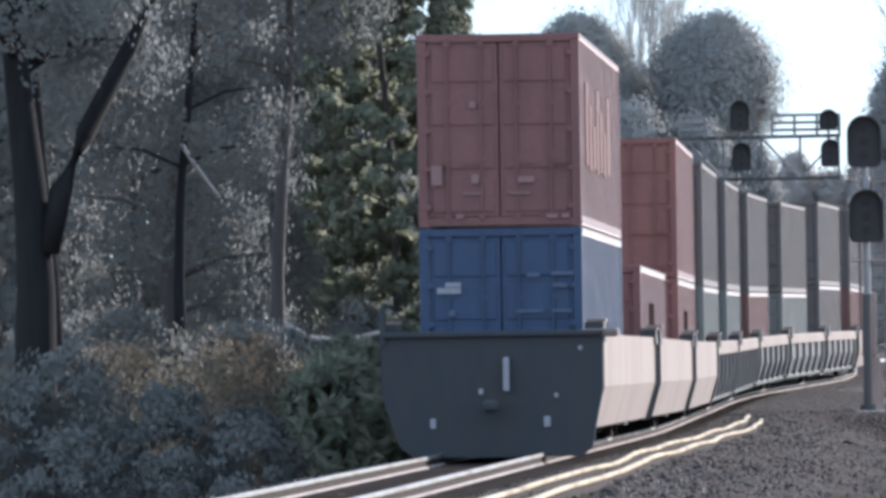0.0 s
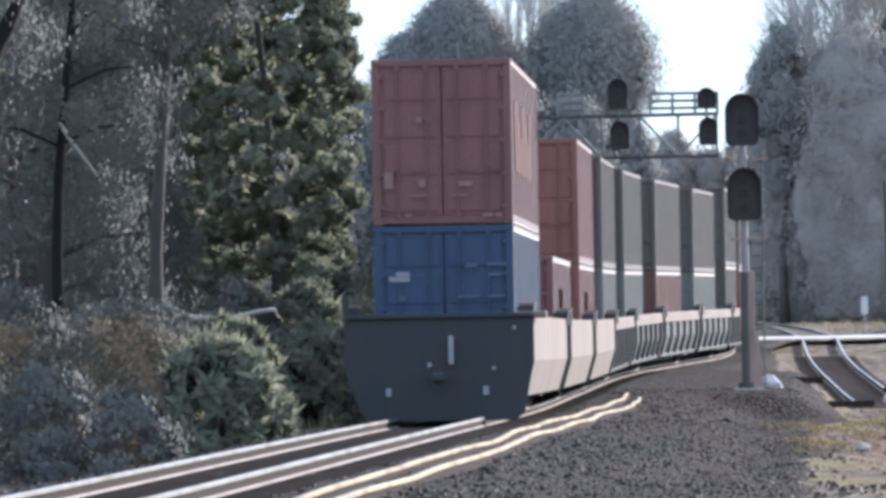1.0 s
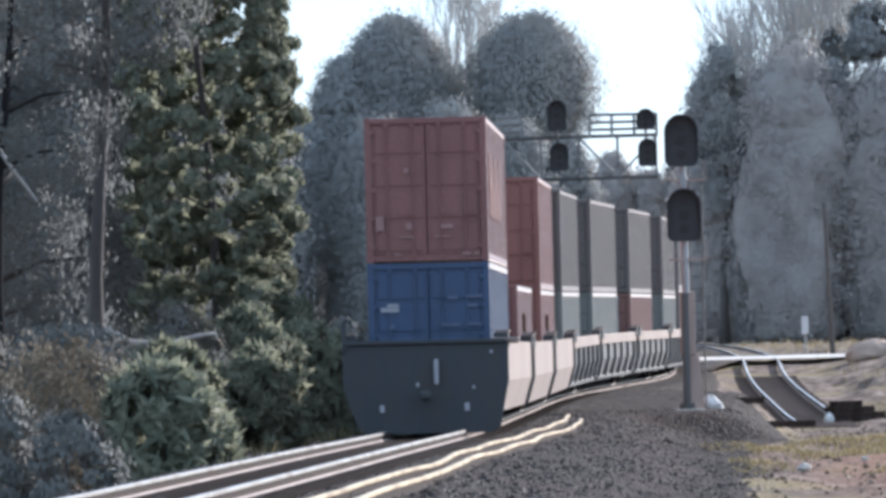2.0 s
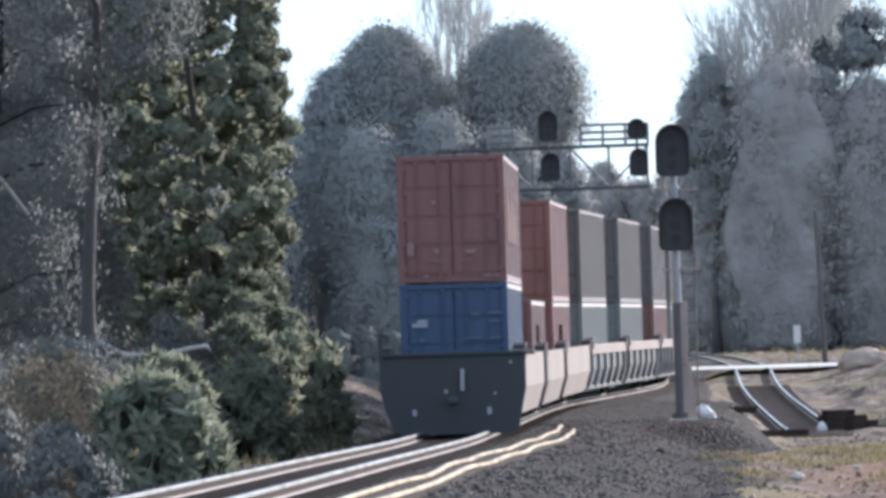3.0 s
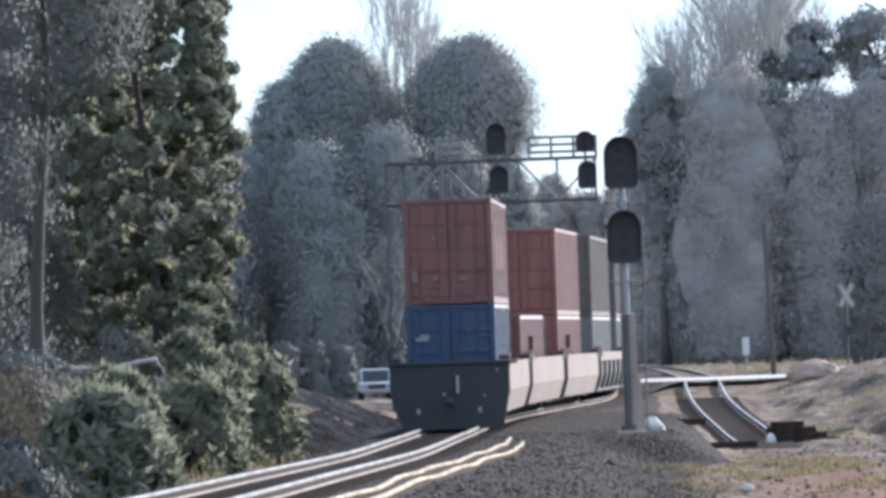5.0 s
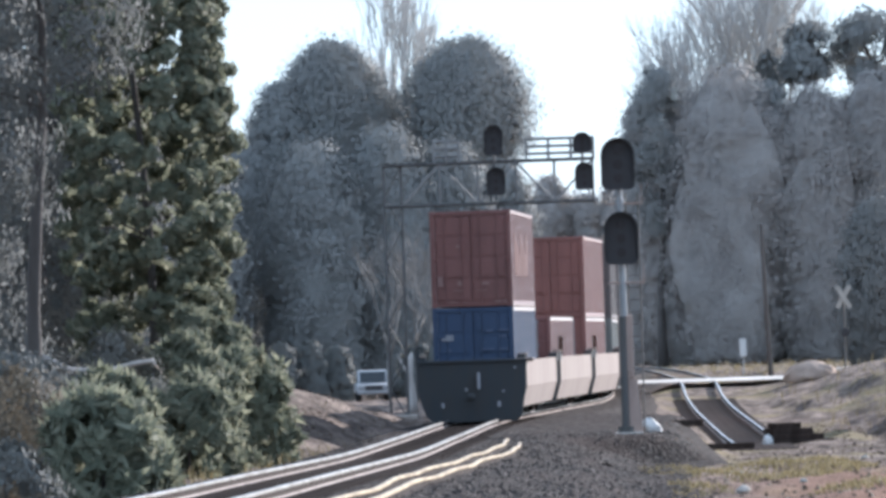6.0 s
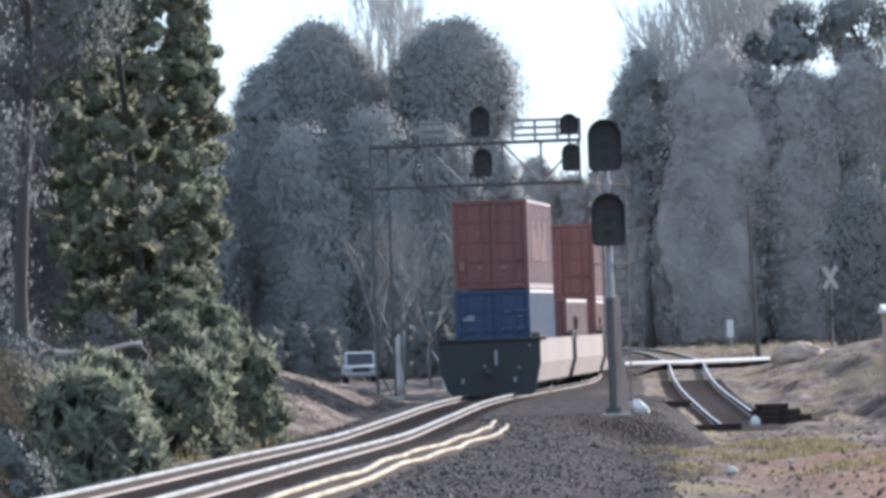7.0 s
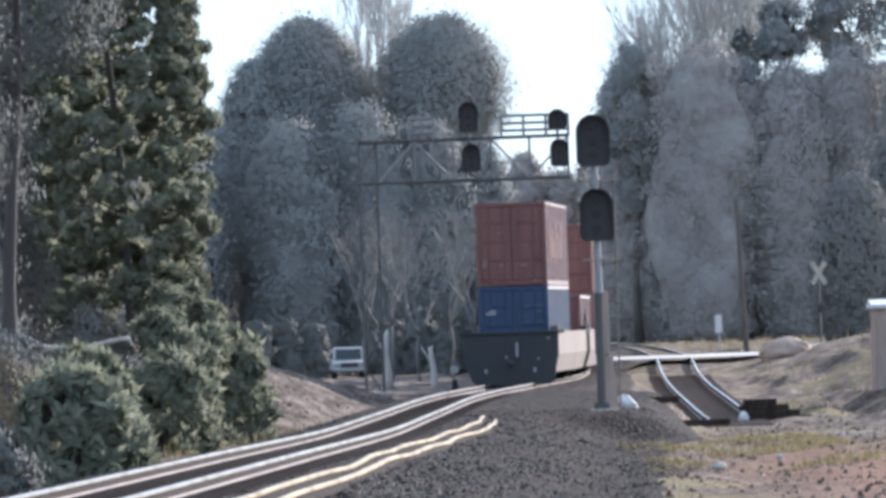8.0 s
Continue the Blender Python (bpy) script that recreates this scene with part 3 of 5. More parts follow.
            part("wear_plate", bm, M_CARWHITE, bracket, "pale wear plate")
    if last:
        rear_end(ob, y0)
    return ob


def rear_end(ob, y0):
    """The train's rear: end sheet with its fold, coupler, brake stand and tail device."""
    # end sheet is black to carry the shade on the train's rear
    bm = bmesh.new()
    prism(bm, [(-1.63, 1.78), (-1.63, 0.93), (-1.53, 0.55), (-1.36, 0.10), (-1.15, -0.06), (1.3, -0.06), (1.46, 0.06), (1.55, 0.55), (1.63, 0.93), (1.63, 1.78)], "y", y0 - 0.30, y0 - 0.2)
    sheet = part("end_sheet", bm, M_CARDARK, ob, "end sheet with its shade painted dark")
    for z in (1.74,):
        e = bmesh.new()
        box(e, -1.6, 1.6, y0 - 0.37, y0 - 0.28, z - 0.04, z + 0.04, 0.015)
        part("end_rib", e, M_CARDARK, sheet)
    e = bmesh.new()
    tube(e, [(0, y0 - 0.75, 0.69), (0, y0 - 0.25, 0.69)], 0.08, 8)
    box(e, -0.11, 0.12, y0 - 0.9, y0 - 0.7, 0.60, 0.78, 0.05)
    part("coupler", e, M_CARDARK, ob)
    e = bmesh.new()
    box(e, 0.17, 0.26, y0 - 0.46, y0 - 0.34, 0.90, 1.40, 0.02)
    part("tail_device", e, M_MARK, ob, "pale end-of-train device")
    for x, z, w, h in ((-0.87, 0.44, 0.09, 0.15), (0.80, 0.45, 0.10, 0.16), (-0.16, 0.90, 0.07, 0.09), (0.94, 0.83, 0.06, 0.07), (1.30, 1.52, 0.06, 0.07)):
        e = bmesh.new()
        box(e, x - w / 2, x + w / 2, y0 - 0.34, y0 - 0.30, z - h / 2, z + h / 2, 0.01)
        part("reflector", e, M_MARK, ob, "pale reflector plate")
    e = bmesh.new()
    tube(e, [(-1.58, y0 - 0.3, 1.6), (-1.60, y0 - 0.3, 2.12), (-1.56, y0 - 0.3, 2.2), (-1.46, y0 - 0.3, 2.18), (-1.42, y0 - 0.3, 2.05)], 0.05, 8)
    part("brake_stand", e, M_CARDARK, ob)
    e = bmesh.new()
    box(e, 1.3, 1.86, y0 - 0.3, y0 + 0.2, 1.68, 1.80, 0.03)
    part("corner_step", e, M_CARWHITE, ob, "pale corner step")


MOVERS = []      # thing, length from the train's zero mark, height over the rail, wheelbase


def build_train():
    up = [(-0.39, 1.83, 0.10, 0.10, M_PALE), (-0.94, 0.78, 0.16, 0.30, M_PALE), (-0.36, 0.72, 0.12, 0.14, M_PALE), (0.40, 0.70, 0.24, 0.09, M_PALE),
          (0.78, 0.15, 0.18, 0.06, M_PALE), (0.98, 0.15, 0.12, 0.06, M_PALE), (-0.60, 0.16, 0.12, 0.06, M_PALE), (0.3, 0.50, 0.3, 0.03, M_PALE), (-0.4, 0.50, 0.3, 0.03, M_PALE)]
    low = [(-0.78, 1.96, 0.36, 0.09, M_MARK), (-0.72, 2.05, 0.24, 0.07, M_MARK), (-0.74, 1.62, 0.10, 0.09, M_BLUEMARK), (0.48, 2.18, 0.2, 0.07, M_BLUEMARK), (0.92, 2.2, 0.34, 0.06, M_BLUEMARK), (0.88, 2.02, 0.22, 0.06, M_BLUEMARK),
           (0.42, 1.64, 0.4, 0.05, M_BLUEMARK), (0.90, 1.64, 0.3, 0.05, M_BLUEMARK)]
    R, B, G = "dull red steel shipping container with closed rear doors", "blue steel shipping container with a white mark on its doors", "grey steel shipping container stacked on the train"
    stacks = [
        ((B, M_BLUE, 2.896, low), (R, M_RED, 2.896, up)),
        (("dull red low shipping container riding alone in its well", M_RED, 2.591, ()), None),
        (("red shipping container under another one", M_RED2, 2.591, ()), ("orange-red steel shipping container on top", M_RED2, 2.896, ())),
        (("pale teal shipping container under a grey one", M_TEAL, 2.591, ()), (G, M_GREY, 2.896, ())),
        (("pale teal shipping container under a grey one", M_TEAL, 2.591, ()), (G, M_GREY, 2.896, ())),
        (("brown shipping container under a grey one", M_MAROON, 2.591, ()), (G, M_GREY, 2.896, ())),
        (("pale teal shipping container under a grey one", M_TEAL, 2.591, ()), (G, M_GREY, 2.896, ())),
        (("grey shipping container under another one", M_GREY, 2.896, ()), (G, M_GREY, 2.896, ())),
        (("brown shipping container under a grey one", M_MAROON, 2.896, ()), (G, M_GREY, 2.896, ())),
        (("dull red shipping container under a grey one", M_RED, 2.896, ()), (G, M_GREY, 2.896, ())),
    ]
    # lower containers whose top rail has the sun's glint painted on as a pale colour
    TOPS = {B: M_TRIM, stacks[1][0][0]: M_TRIM, stacks[2][0][0]: M_TRIM, stacks[3][0][0]: M_TRIM, stacks[5][0][0]: M_TRIM, stacks[7][0][0]: M_TRIM}
    SIDES = {R: [(1.6 + 1.05 * k, 2.3 + 1.05 * k, 0.95 - 0.06 * (k % 2), 2.2 - 0.3 * (k % 3), M_LETTER2) for k in range(7)],
             stacks[1][0][0]: [(4.0, 6.2, 1.3, 1.95, M_LETTER)], stacks[2][0][0]: [(4.0, 6.4, 1.3, 1.95, M_LETTER)]}
    made = {}
    for k, stack in enumerate(stacks):
        kind = "plate" if k < 3 or k > 7 else "post"
        if k == 0:
            car = well_car("plate", last=True)
        elif kind in made:
            car = copy_thing(made[kind], Matrix())
        else:
            car = made[kind] = well_car(kind)
        MOVERS.append((car, k * PITCH - 2.6, 0.0, PITCH))
        z = 0.44
        for box_ in stack:
            if box_:
                label, paint, h, marks = box_
                key = (label, paint.name, h)
                ob = copy_thing(made[key], Matrix()) if key in made else container(label, paint, h, marks, top=TOPS.get(label), lettering=SIDES.get(label, ()))
                made[key] = ob
                MOVERS.append((ob, k * PITCH, z, 12.19))
                z += h + 0.012


build_train()


def zero_mark(t):
    """The length along the track of the rear container's door end at t seconds."""
    lag = glide([0, 2, 3.5, 4.25, 6, 6.5, 7, 7.5, 8], [0.3, -0.6, 0.2, -1.4, -0.6, -2.0, -1.4, -2.9, -2.2])(t)
    return float(lag + np.interp(102.65 + 18.04 * t - 0.104 * t * t, TRACK_Y, TRACK_S))


# ---- trees and shrubs ----
def leaf_cloud(name, centres, radii, count, size, mat, seed, flat=0.75, needle=False, ragged=0.35, clumpy=0.25, long=1.0, loose=False, core=None):
    """Leaves strewn in and on many clumps."""
    r = np.random.RandomState(seed)
    k = r.choice(len(centres), count, p=radii ** 2 / (radii ** 2).sum())
    v = r.normal(size=(count, 3))
    v /= np.linalg.norm(v, axis=1)[:, None]
    v[:, 2] *= flat
    if loose:
        p = centres[k] + r.normal(size=(count, 3)) * np.array([1, 1, flat]) * (radii[k] * 0.62)[:, None]
        p[:, 2] = np.maximum(p[:, 2], 0.05)
    else:
        p = centres[k] + v * (radii[k] * r.uniform(0.35, 1.08, count) ** 0.6)[:, None]
    # leaves turn their faces outward, from their clump and from the crown
    out = p - np.array([centres[:, 0].mean(), centres[:, 1].mean(), 0.0])
    out[:, 2] = (p[:, 2] - centres[:, 2].mean()) * (0.08 if loose else 0.3)
    out /= np.linalg.norm(out, axis=1)[:, None] + 1e-6
    face = v * clumpy + out * (1.25 - clumpy) + r.normal(size=(count, 3)) * ragged
    face /= np.linalg.norm(face, axis=1)[:, None]
    a = np.cross(face, r.normal(size=(count, 3)))
    a /= np.linalg.norm(a, axis=1)[:, None]
    b = np.cross(face, a)
    s = size * r.uniform(0.55, 1.35, count)[:, None]
    a, b = a * s * 0.9 * long, b * s * 0.5 / long ** 0.5
    if needle:
        return quads(name, np.stack([p - a * 0.9 - b, p - a * 0.9 + b, p + a], 1), mat, core)
    return quads(name, np.stack([p - a, p + b * 0.9 + a * 0.1, p + a, p - b * 0.9 + a * 0.1], 1), mat, core)


def crown_hull(form, height, radius, base, lean, seed, fill=0.70):
    """A lumpy closed hull added inside a crown for a flat hazy tone; the outer leaves cover it."""
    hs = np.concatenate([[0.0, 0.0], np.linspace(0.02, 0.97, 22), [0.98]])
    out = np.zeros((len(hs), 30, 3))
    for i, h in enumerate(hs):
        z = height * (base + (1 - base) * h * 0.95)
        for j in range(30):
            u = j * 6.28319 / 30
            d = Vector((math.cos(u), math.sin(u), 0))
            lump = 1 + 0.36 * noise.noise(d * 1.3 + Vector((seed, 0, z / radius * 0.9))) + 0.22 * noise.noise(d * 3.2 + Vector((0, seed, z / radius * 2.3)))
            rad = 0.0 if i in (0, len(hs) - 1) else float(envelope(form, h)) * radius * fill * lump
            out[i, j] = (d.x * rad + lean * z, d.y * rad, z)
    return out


def envelope(form, h):
    if form == "tall":      # leaves from near the ground, narrowing to the top
        return 0.55 + 0.45 * np.sin(np.clip(h * 1.25 + 0.1, 0, 1) * 3.14) - 0.35 * np.clip(h - 0.7, 0, 1)
    if form == "dome":      # wide round crown
        return np.sqrt(np.clip(1 - (2 * h - 0.85) ** 2 / 1.33, 0.05, 1))
    return np.sqrt(np.clip(1 - (h - 0.25) ** 2 / 0.6, 0.05, 1))


def tree(name, x, y, height, radius, form, leaves, size, mat, seed, label, base=0.1, clumps=70, bark=None, lean=0.0, trunk_r=None, tuft=1.0):
    """A tapered trunk with limbs into the crown's clumps, and the crown of leaves."""
    r = np.random.RandomState(seed)
    z0 = float(ground_z(x, y)) - 0.1
    ob = thing(name, x, y, z0, label, "shrub" if name == "shrub" else "tree")
    clumps *= 3 if mat != M_LEAF else 1
    h = r.uniform(0, 1, clumps)
    ang = r.uniform(0, 6.283, clumps)
    rad = envelope(form, h) * (1 - 0.5 * h ** 3 if 340 < y < 580 and form == "tall" else 1.0) * radius * r.uniform(0.45, 1.0, clumps) ** 0.5
    cz = height * (base + (1 - base) * h * 0.95)
    cs = np.stack([np.cos(ang) * rad + lean * cz, np.sin(ang) * rad, cz], 1)
    rr = radius * r.uniform(0.16, 0.34, clumps) * tuft * (0.62 if y > 340 else 0.62 if mat == M_LEAF_DARK else 1.0)
    cs[:, 2] = np.clip(cs[:, 2], rr * 0.6, height - rr * 0.7)
    bm = bmesh.new()
    tr = trunk_r or height * 0.014 + 0.05
    top = height * (0.9 if name != "shrub" else 0.6)
    pts = [(lean * top * f + 0.26 * math.sin(f * 6 + seed) * f * (top / 8), 0.1 * math.cos(f * 4 + seed) * f * (top / 8), top * f) for f in np.linspace(0, 1, 8)]
    tube(bm, pts, [tr * (1.35 if i == 0 else 1 - 0.82 * i / 7) for i in range(8)], 9)
    part("trunk", bm, bark or M_BARK, ob, smooth=True)
    near = y < 230 and name != "shrub"
    many, fine = (1.5, 1.05) if mat == M_LEAF else (0.7, 0.8) if base > 0.65 else (2.7, 0.43) if y > 340 else (2.8, 0.32) if y < 165 and name != "shrub" else (1.9, 0.44)
    bm = bmesh.new()
    for k in r.choice(clumps, min(clumps, 16 if name != "shrub" else 8), replace=False):
        f = min(max((cs[k, 2] - 0.25 * rad[k]) / top, 0.06), 0.95)
        i = min(int(f * 7), 6)
        a = Vector(pts[i]).lerp(Vector(pts[i + 1]), f * 7 - i)
        b = Vector(cs[k])
        m = a.lerp(b, 0.5) + Vector((0, 0, 0.08 * (b - a).length))
        tube(bm, [a, m, b], [tr * 0.36 * (1.1 - f), tr * 0.22, tr * 0.07], 5)
        if near:
            part("limb", bm, bark or M_BARK, ob, smooth=True)
            bm = bmesh.new()
    if near:
        bm.free()
    else:
        tagged(part("branching", bm, bark or M_BARK, ob, smooth=True), kind="stuff")
    # far crowns get an added hull that hides their dark gaps
    core = crown_hull(form, height, radius, base, lean, seed) if y > 340 and tuft <= 1.0 else None
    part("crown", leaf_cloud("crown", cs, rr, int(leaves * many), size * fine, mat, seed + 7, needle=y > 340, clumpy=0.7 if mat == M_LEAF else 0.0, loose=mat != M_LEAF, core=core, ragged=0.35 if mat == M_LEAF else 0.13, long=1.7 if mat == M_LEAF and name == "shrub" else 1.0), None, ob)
    return ob


def twig_tree(name, x, y, height, seed, label, bark, spread=0.5, depth=5, least=0.0):
    """A leafless tree, branch by branch."""
    r = random.Random(seed)
    z0 = float(ground_z(x, y)) - 0.1
    ob = thing(name, x, y, z0, label, "tree")
    stem, twigs = bmesh.new(), bmesh.new()
    tr = height * 0.008

    def grow(a, way, length, rad, level):
        b = a + way * length
        mid = a.lerp(b, 0.5) + Vector((r.uniform(-1, 1), r.uniform(-1, 1), 0)) * length * 0.06
        tube(stem if level < 2 else twigs, [a, mid, b], [rad, rad * 0.82, rad * 0.62], 6 if level < 2 else 3)
        if level >= depth:
            return
        for _ in range(3 if level else 4):
            w = (way + Vector((r.uniform(-1, 1), r.uniform(-1, 1), r.uniform(-0.1, 0.6))) * spread).normalized()
            grow(a.lerp(b, r.uniform(0.55, 1.0)), w, length * r.uniform(0.6, 0.82), max(rad * 0.66, least), level + 1)

    grow(Vector((0, 0, 0)), Vector((0, 0, 1)), height * 0.34, tr, 0)
    part("trunk", stem, bark, ob, smooth=True)
    tagged(part("crown", twigs, bark, ob, "bare twigs"), kind="stuff")
    return ob


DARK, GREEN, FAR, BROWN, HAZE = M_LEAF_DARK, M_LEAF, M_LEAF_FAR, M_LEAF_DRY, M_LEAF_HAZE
r0 = random.Random(11)
# the wood's edge beside the track
tree("evergreen_tree", -8.6, 186, 23, 2.45, "tall", 30000, 0.18, GREEN, 1, "tall dense evergreen at the edge of the wood", 0.06, 950, trunk_r=0.14, tuft=0.46)
tree("evergreen_tree", -12.0, 194, 18, 3.0, "tall", 13000, 0.24, DARK, 2, "tall dark evergreen at the edge of the wood", 0.12, 110)
tree("evergreen_tree", -9.0, 199, 24, 2.3, "tall", 18000, 0.2, GREEN, 3, "tall dense evergreen at the edge of the wood", 0.1, 560, trunk_r=0.14, tuft=0.46)
pine = tree("pine_tree", -9.4, 150, 16, 2.6, "dome", 6000, 0.26, DARK, 4, "tall tree with a bare pale trunk and dark crown", 0.55, 60, M_BARK, 0.0, 0.2)
snapped = bmesh.new()
tube(snapped, [(0.0, 0, 3.1), (0.7, 0, 2.75), (1.5, -0.05, 2.7), (2.1, -0.1, 2.85), (2.5, -0.1, 2.9), (2.7, -0.1, 2.6)], [0.07, 0.065, 0.06, 0.055, 0.05, 0.02], 7)
part("dead_limb", snapped, M_PALEBARK, pine, "pale dead limb", smooth=True)
tree("pine_tree", -12.5, 158, 18, 3.2, "tall", 10000, 0.28, DARK, 5, "tall dark tree inside the wood", 0.2, 90)
tree("pine_tree", -14.5, 170, 18, 3.4, "tall", 10000, 0.28, DARK, 6, "tall dark tree inside the wood", 0.15, 90)
tree("pine_tree", -17.5, 166, 19, 3.6, "tall", 10000, 0.3, DARK, 7, "tall dark tree inside the wood", 0.15, 90)
tree("pine_tree", -20.5, 178, 19, 3.6, "tall", 8000, 0.3, DARK, 8, "tall dark tree inside the wood", 0.12, 80)
tree("pine_tree", -12.0, 205, 20, 3.6, "tall", 9000, 0.32, DARK, 9, "tall dark tree inside the wood", 0.1, 80)
tree("pine_tree", -17.0, 205, 20, 3.8, "tall", 9000, 0.32, DARK, 10, "tall dark tree inside the wood", 0.05, 80)
tree("pine_tree", -22.5, 210, 20, 4.0, "tall", 8000, 0.34, DARK, 12, "tall dark tree inside the wood", 0.05, 80)
old = tree("broadleaf_tree", -11.1, 112, 13, 2.6, "dome", 4000, 0.22, DARK, 13, "dark forked tree with a thick trunk near the track", 0.55, 45, M_DARKBARK, 0.0, 0.42)
fork = bmesh.new()
tube(fork, [(0.3, -0.1, 4.0), (0.55, -0.2, 5.0), (0.95, -0.3, 5.9), (1.7, -0.3, 7.3), (2.3, -0.3, 8.6)], [0.2, 0.19, 0.17, 0.14, 0.1], 9)
part("limb", fork, M_DARKBARK, old, smooth=True)
tree("broadleaf_tree", -12.6, 132, 15, 2.8, "dome", 5000, 0.24, DARK, 14, "dark broadleaf tree with a bare trunk", 0.45, 55, M_DARKBARK, -0.01, 0.17)
tree("broadleaf_tree", -14.8, 142, 16, 3.0, "dome", 6000, 0.26, DARK, 15, "dark broadleaf tree with a bare trunk", 0.4, 60, M_DARKBARK, 0.01, 0.2)
slim = tree("broadleaf_tree", -11.2, 146, 15, 2.6, "dome", 5000, 0.26, DARK, 16, "dark broadleaf tree with a bare trunk", 0.42, 55, M_DARKBARK, 0.0, 0.16)
broken = bmesh.new()
tube(broken, [(0.0, 0.0, 6.9), (0.35, -0.6, 6.4), (0.85, -0.9, 5.75)], [0.05, 0.045, 0.03], 6)
part("dead_limb", broken, M_PALEBARK, slim, "pale broken limb", smooth=True)
for k, (x, y, h, rad, mat) in enumerate((
        (-5.9, 110, 2.1, 1.05, GREEN), (-8.3, 104, 2.0, 1.1, DARK), (-9.9, 103, 2.4, 1.2, DARK), (-7.0, 103, 1.5, 0.9, DARK), (-11.3, 106, 2.2, 1.2, BROWN), (-6.0, 118, 1.6, 0.9, GREEN), (-7.6, 112, 2.6, 1.3, BROWN), (-8.9, 118, 2.2, 1.2, BROWN), (-7.0, 122, 2.0, 1.1, GREEN), (-9.0, 130, 3.0, 1.4, DARK), (-7.6, 136, 2.4, 1.2, GREEN),
        (-10.8, 128, 2.6, 1.4, BROWN), (-7.7, 146, 2.7, 1.15, GREEN), (-9.2, 145, 3.0, 1.5, DARK), (-6.6, 160, 2.6, 1.2, GREEN), (-8.4, 162, 3.6, 1.6, DARK), (-5.7, 176, 3.2, 1.35, GREEN),
        (-6.9, 170, 3.6, 1.4, GREEN), (-7.0, 183, 4.4, 1.5, GREEN), (-12.4, 146, 3.4, 1.7, DARK), (-13.2, 136, 3.0, 1.6, DARK), (-15.5, 152, 4.0, 2.0, DARK), (-18.5, 158, 4.5, 2.2, DARK),
        (-11.0, 162, 4.0, 1.9, DARK), (-5.6, 193, 1.5, 0.8, BROWN), (-6.6, 205, 1.6, 0.9, BROWN))):
    tree("shrub", x, y, h, rad, "shrub", int(1400 * rad * rad + 800), 0.2 if mat == GREEN else 0.15, mat, 40 + k, {"green_leaves": "leafy green shrub at the foot of the wood", "dark_evergreen_leaves": "dark shrub in the shade of the wood", "brown_dry_leaves": "brown dry shrub at the edge of the wood"}[mat.name], 0.02, 80 if mat == GREEN else 34, None, 0, 0.05, tuft=0.6 if mat == GREEN else 1.0)

for k, (x, y, h) in enumerate(((-13, 235, 21), (-18, 240, 22), (-23, 236, 22), (-15.5, 255, 23), (-27, 225, 21), (-21, 195, 18))):
    tree("pine_tree", x, y, h, 4.2, "tall", 9000, 0.34, DARK, 20 + k, "tall dark tree deep in the wood", 0.03, 100)
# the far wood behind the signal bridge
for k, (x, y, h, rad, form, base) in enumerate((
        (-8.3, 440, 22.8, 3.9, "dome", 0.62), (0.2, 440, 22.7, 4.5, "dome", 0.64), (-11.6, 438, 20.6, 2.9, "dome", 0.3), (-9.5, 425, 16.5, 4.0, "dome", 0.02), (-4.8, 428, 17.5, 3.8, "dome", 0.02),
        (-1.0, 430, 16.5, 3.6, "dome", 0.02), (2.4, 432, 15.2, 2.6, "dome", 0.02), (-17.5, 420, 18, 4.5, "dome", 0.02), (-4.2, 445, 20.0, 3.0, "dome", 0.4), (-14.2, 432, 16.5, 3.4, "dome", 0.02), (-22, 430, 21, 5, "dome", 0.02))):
    tree("pine_tree", x, y, h, rad, form, 11500, 0.34, M_LEAF_PINE, 80 + k, "tall pine behind the signal bridge, greyed by painted haze", base, 300)
for k, (x, y, h, rad) in enumerate(((-4.2, 360, 8, 2.0), (-2.8, 356, 8.5, 1.8), (-1.4, 350, 7, 1.8), (0.2, 362, 8.5, 2.0), (1.6, 355, 8.5, 2.0), (3.6, 365, 8, 1.8))):
    twig_tree("bare_tree", x, y, h * 1.25, 100 + k, "leafless grey tree among the far bushes", M_GREYBARK, 0.5, 5)
twig_tree("bare_tree", -5.3, 452, 30, 120, "tall leafless tree rising between the pines", M_TWIG, 0.25, 6, 0.022)
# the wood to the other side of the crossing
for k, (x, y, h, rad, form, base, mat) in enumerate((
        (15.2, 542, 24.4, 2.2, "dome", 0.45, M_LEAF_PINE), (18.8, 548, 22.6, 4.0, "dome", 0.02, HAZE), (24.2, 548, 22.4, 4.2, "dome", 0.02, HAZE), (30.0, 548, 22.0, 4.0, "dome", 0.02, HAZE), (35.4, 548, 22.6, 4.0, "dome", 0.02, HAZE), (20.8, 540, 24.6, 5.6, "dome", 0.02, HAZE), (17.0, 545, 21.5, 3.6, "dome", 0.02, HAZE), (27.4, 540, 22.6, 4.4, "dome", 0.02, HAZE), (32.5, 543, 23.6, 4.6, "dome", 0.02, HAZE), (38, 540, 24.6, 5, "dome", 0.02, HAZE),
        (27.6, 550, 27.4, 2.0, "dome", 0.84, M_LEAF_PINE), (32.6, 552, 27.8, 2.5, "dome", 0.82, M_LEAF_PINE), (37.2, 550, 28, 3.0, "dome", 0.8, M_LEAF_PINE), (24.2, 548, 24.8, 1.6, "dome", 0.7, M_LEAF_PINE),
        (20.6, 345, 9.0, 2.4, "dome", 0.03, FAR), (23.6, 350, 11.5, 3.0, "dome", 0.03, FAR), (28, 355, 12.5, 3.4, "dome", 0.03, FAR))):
    tree("winter_tree", x, y, h, rad, form, 9000 if base < 0.4 else 5000, 0.36 if y > 500 else 0.26, mat, 130 + k, "dense tree beyond the level crossing, paled by painted haze", base, 300 if base < 0.4 else 8 if base > 0.6 else 15, tuft=1.0 if base < 0.4 else 2.4)
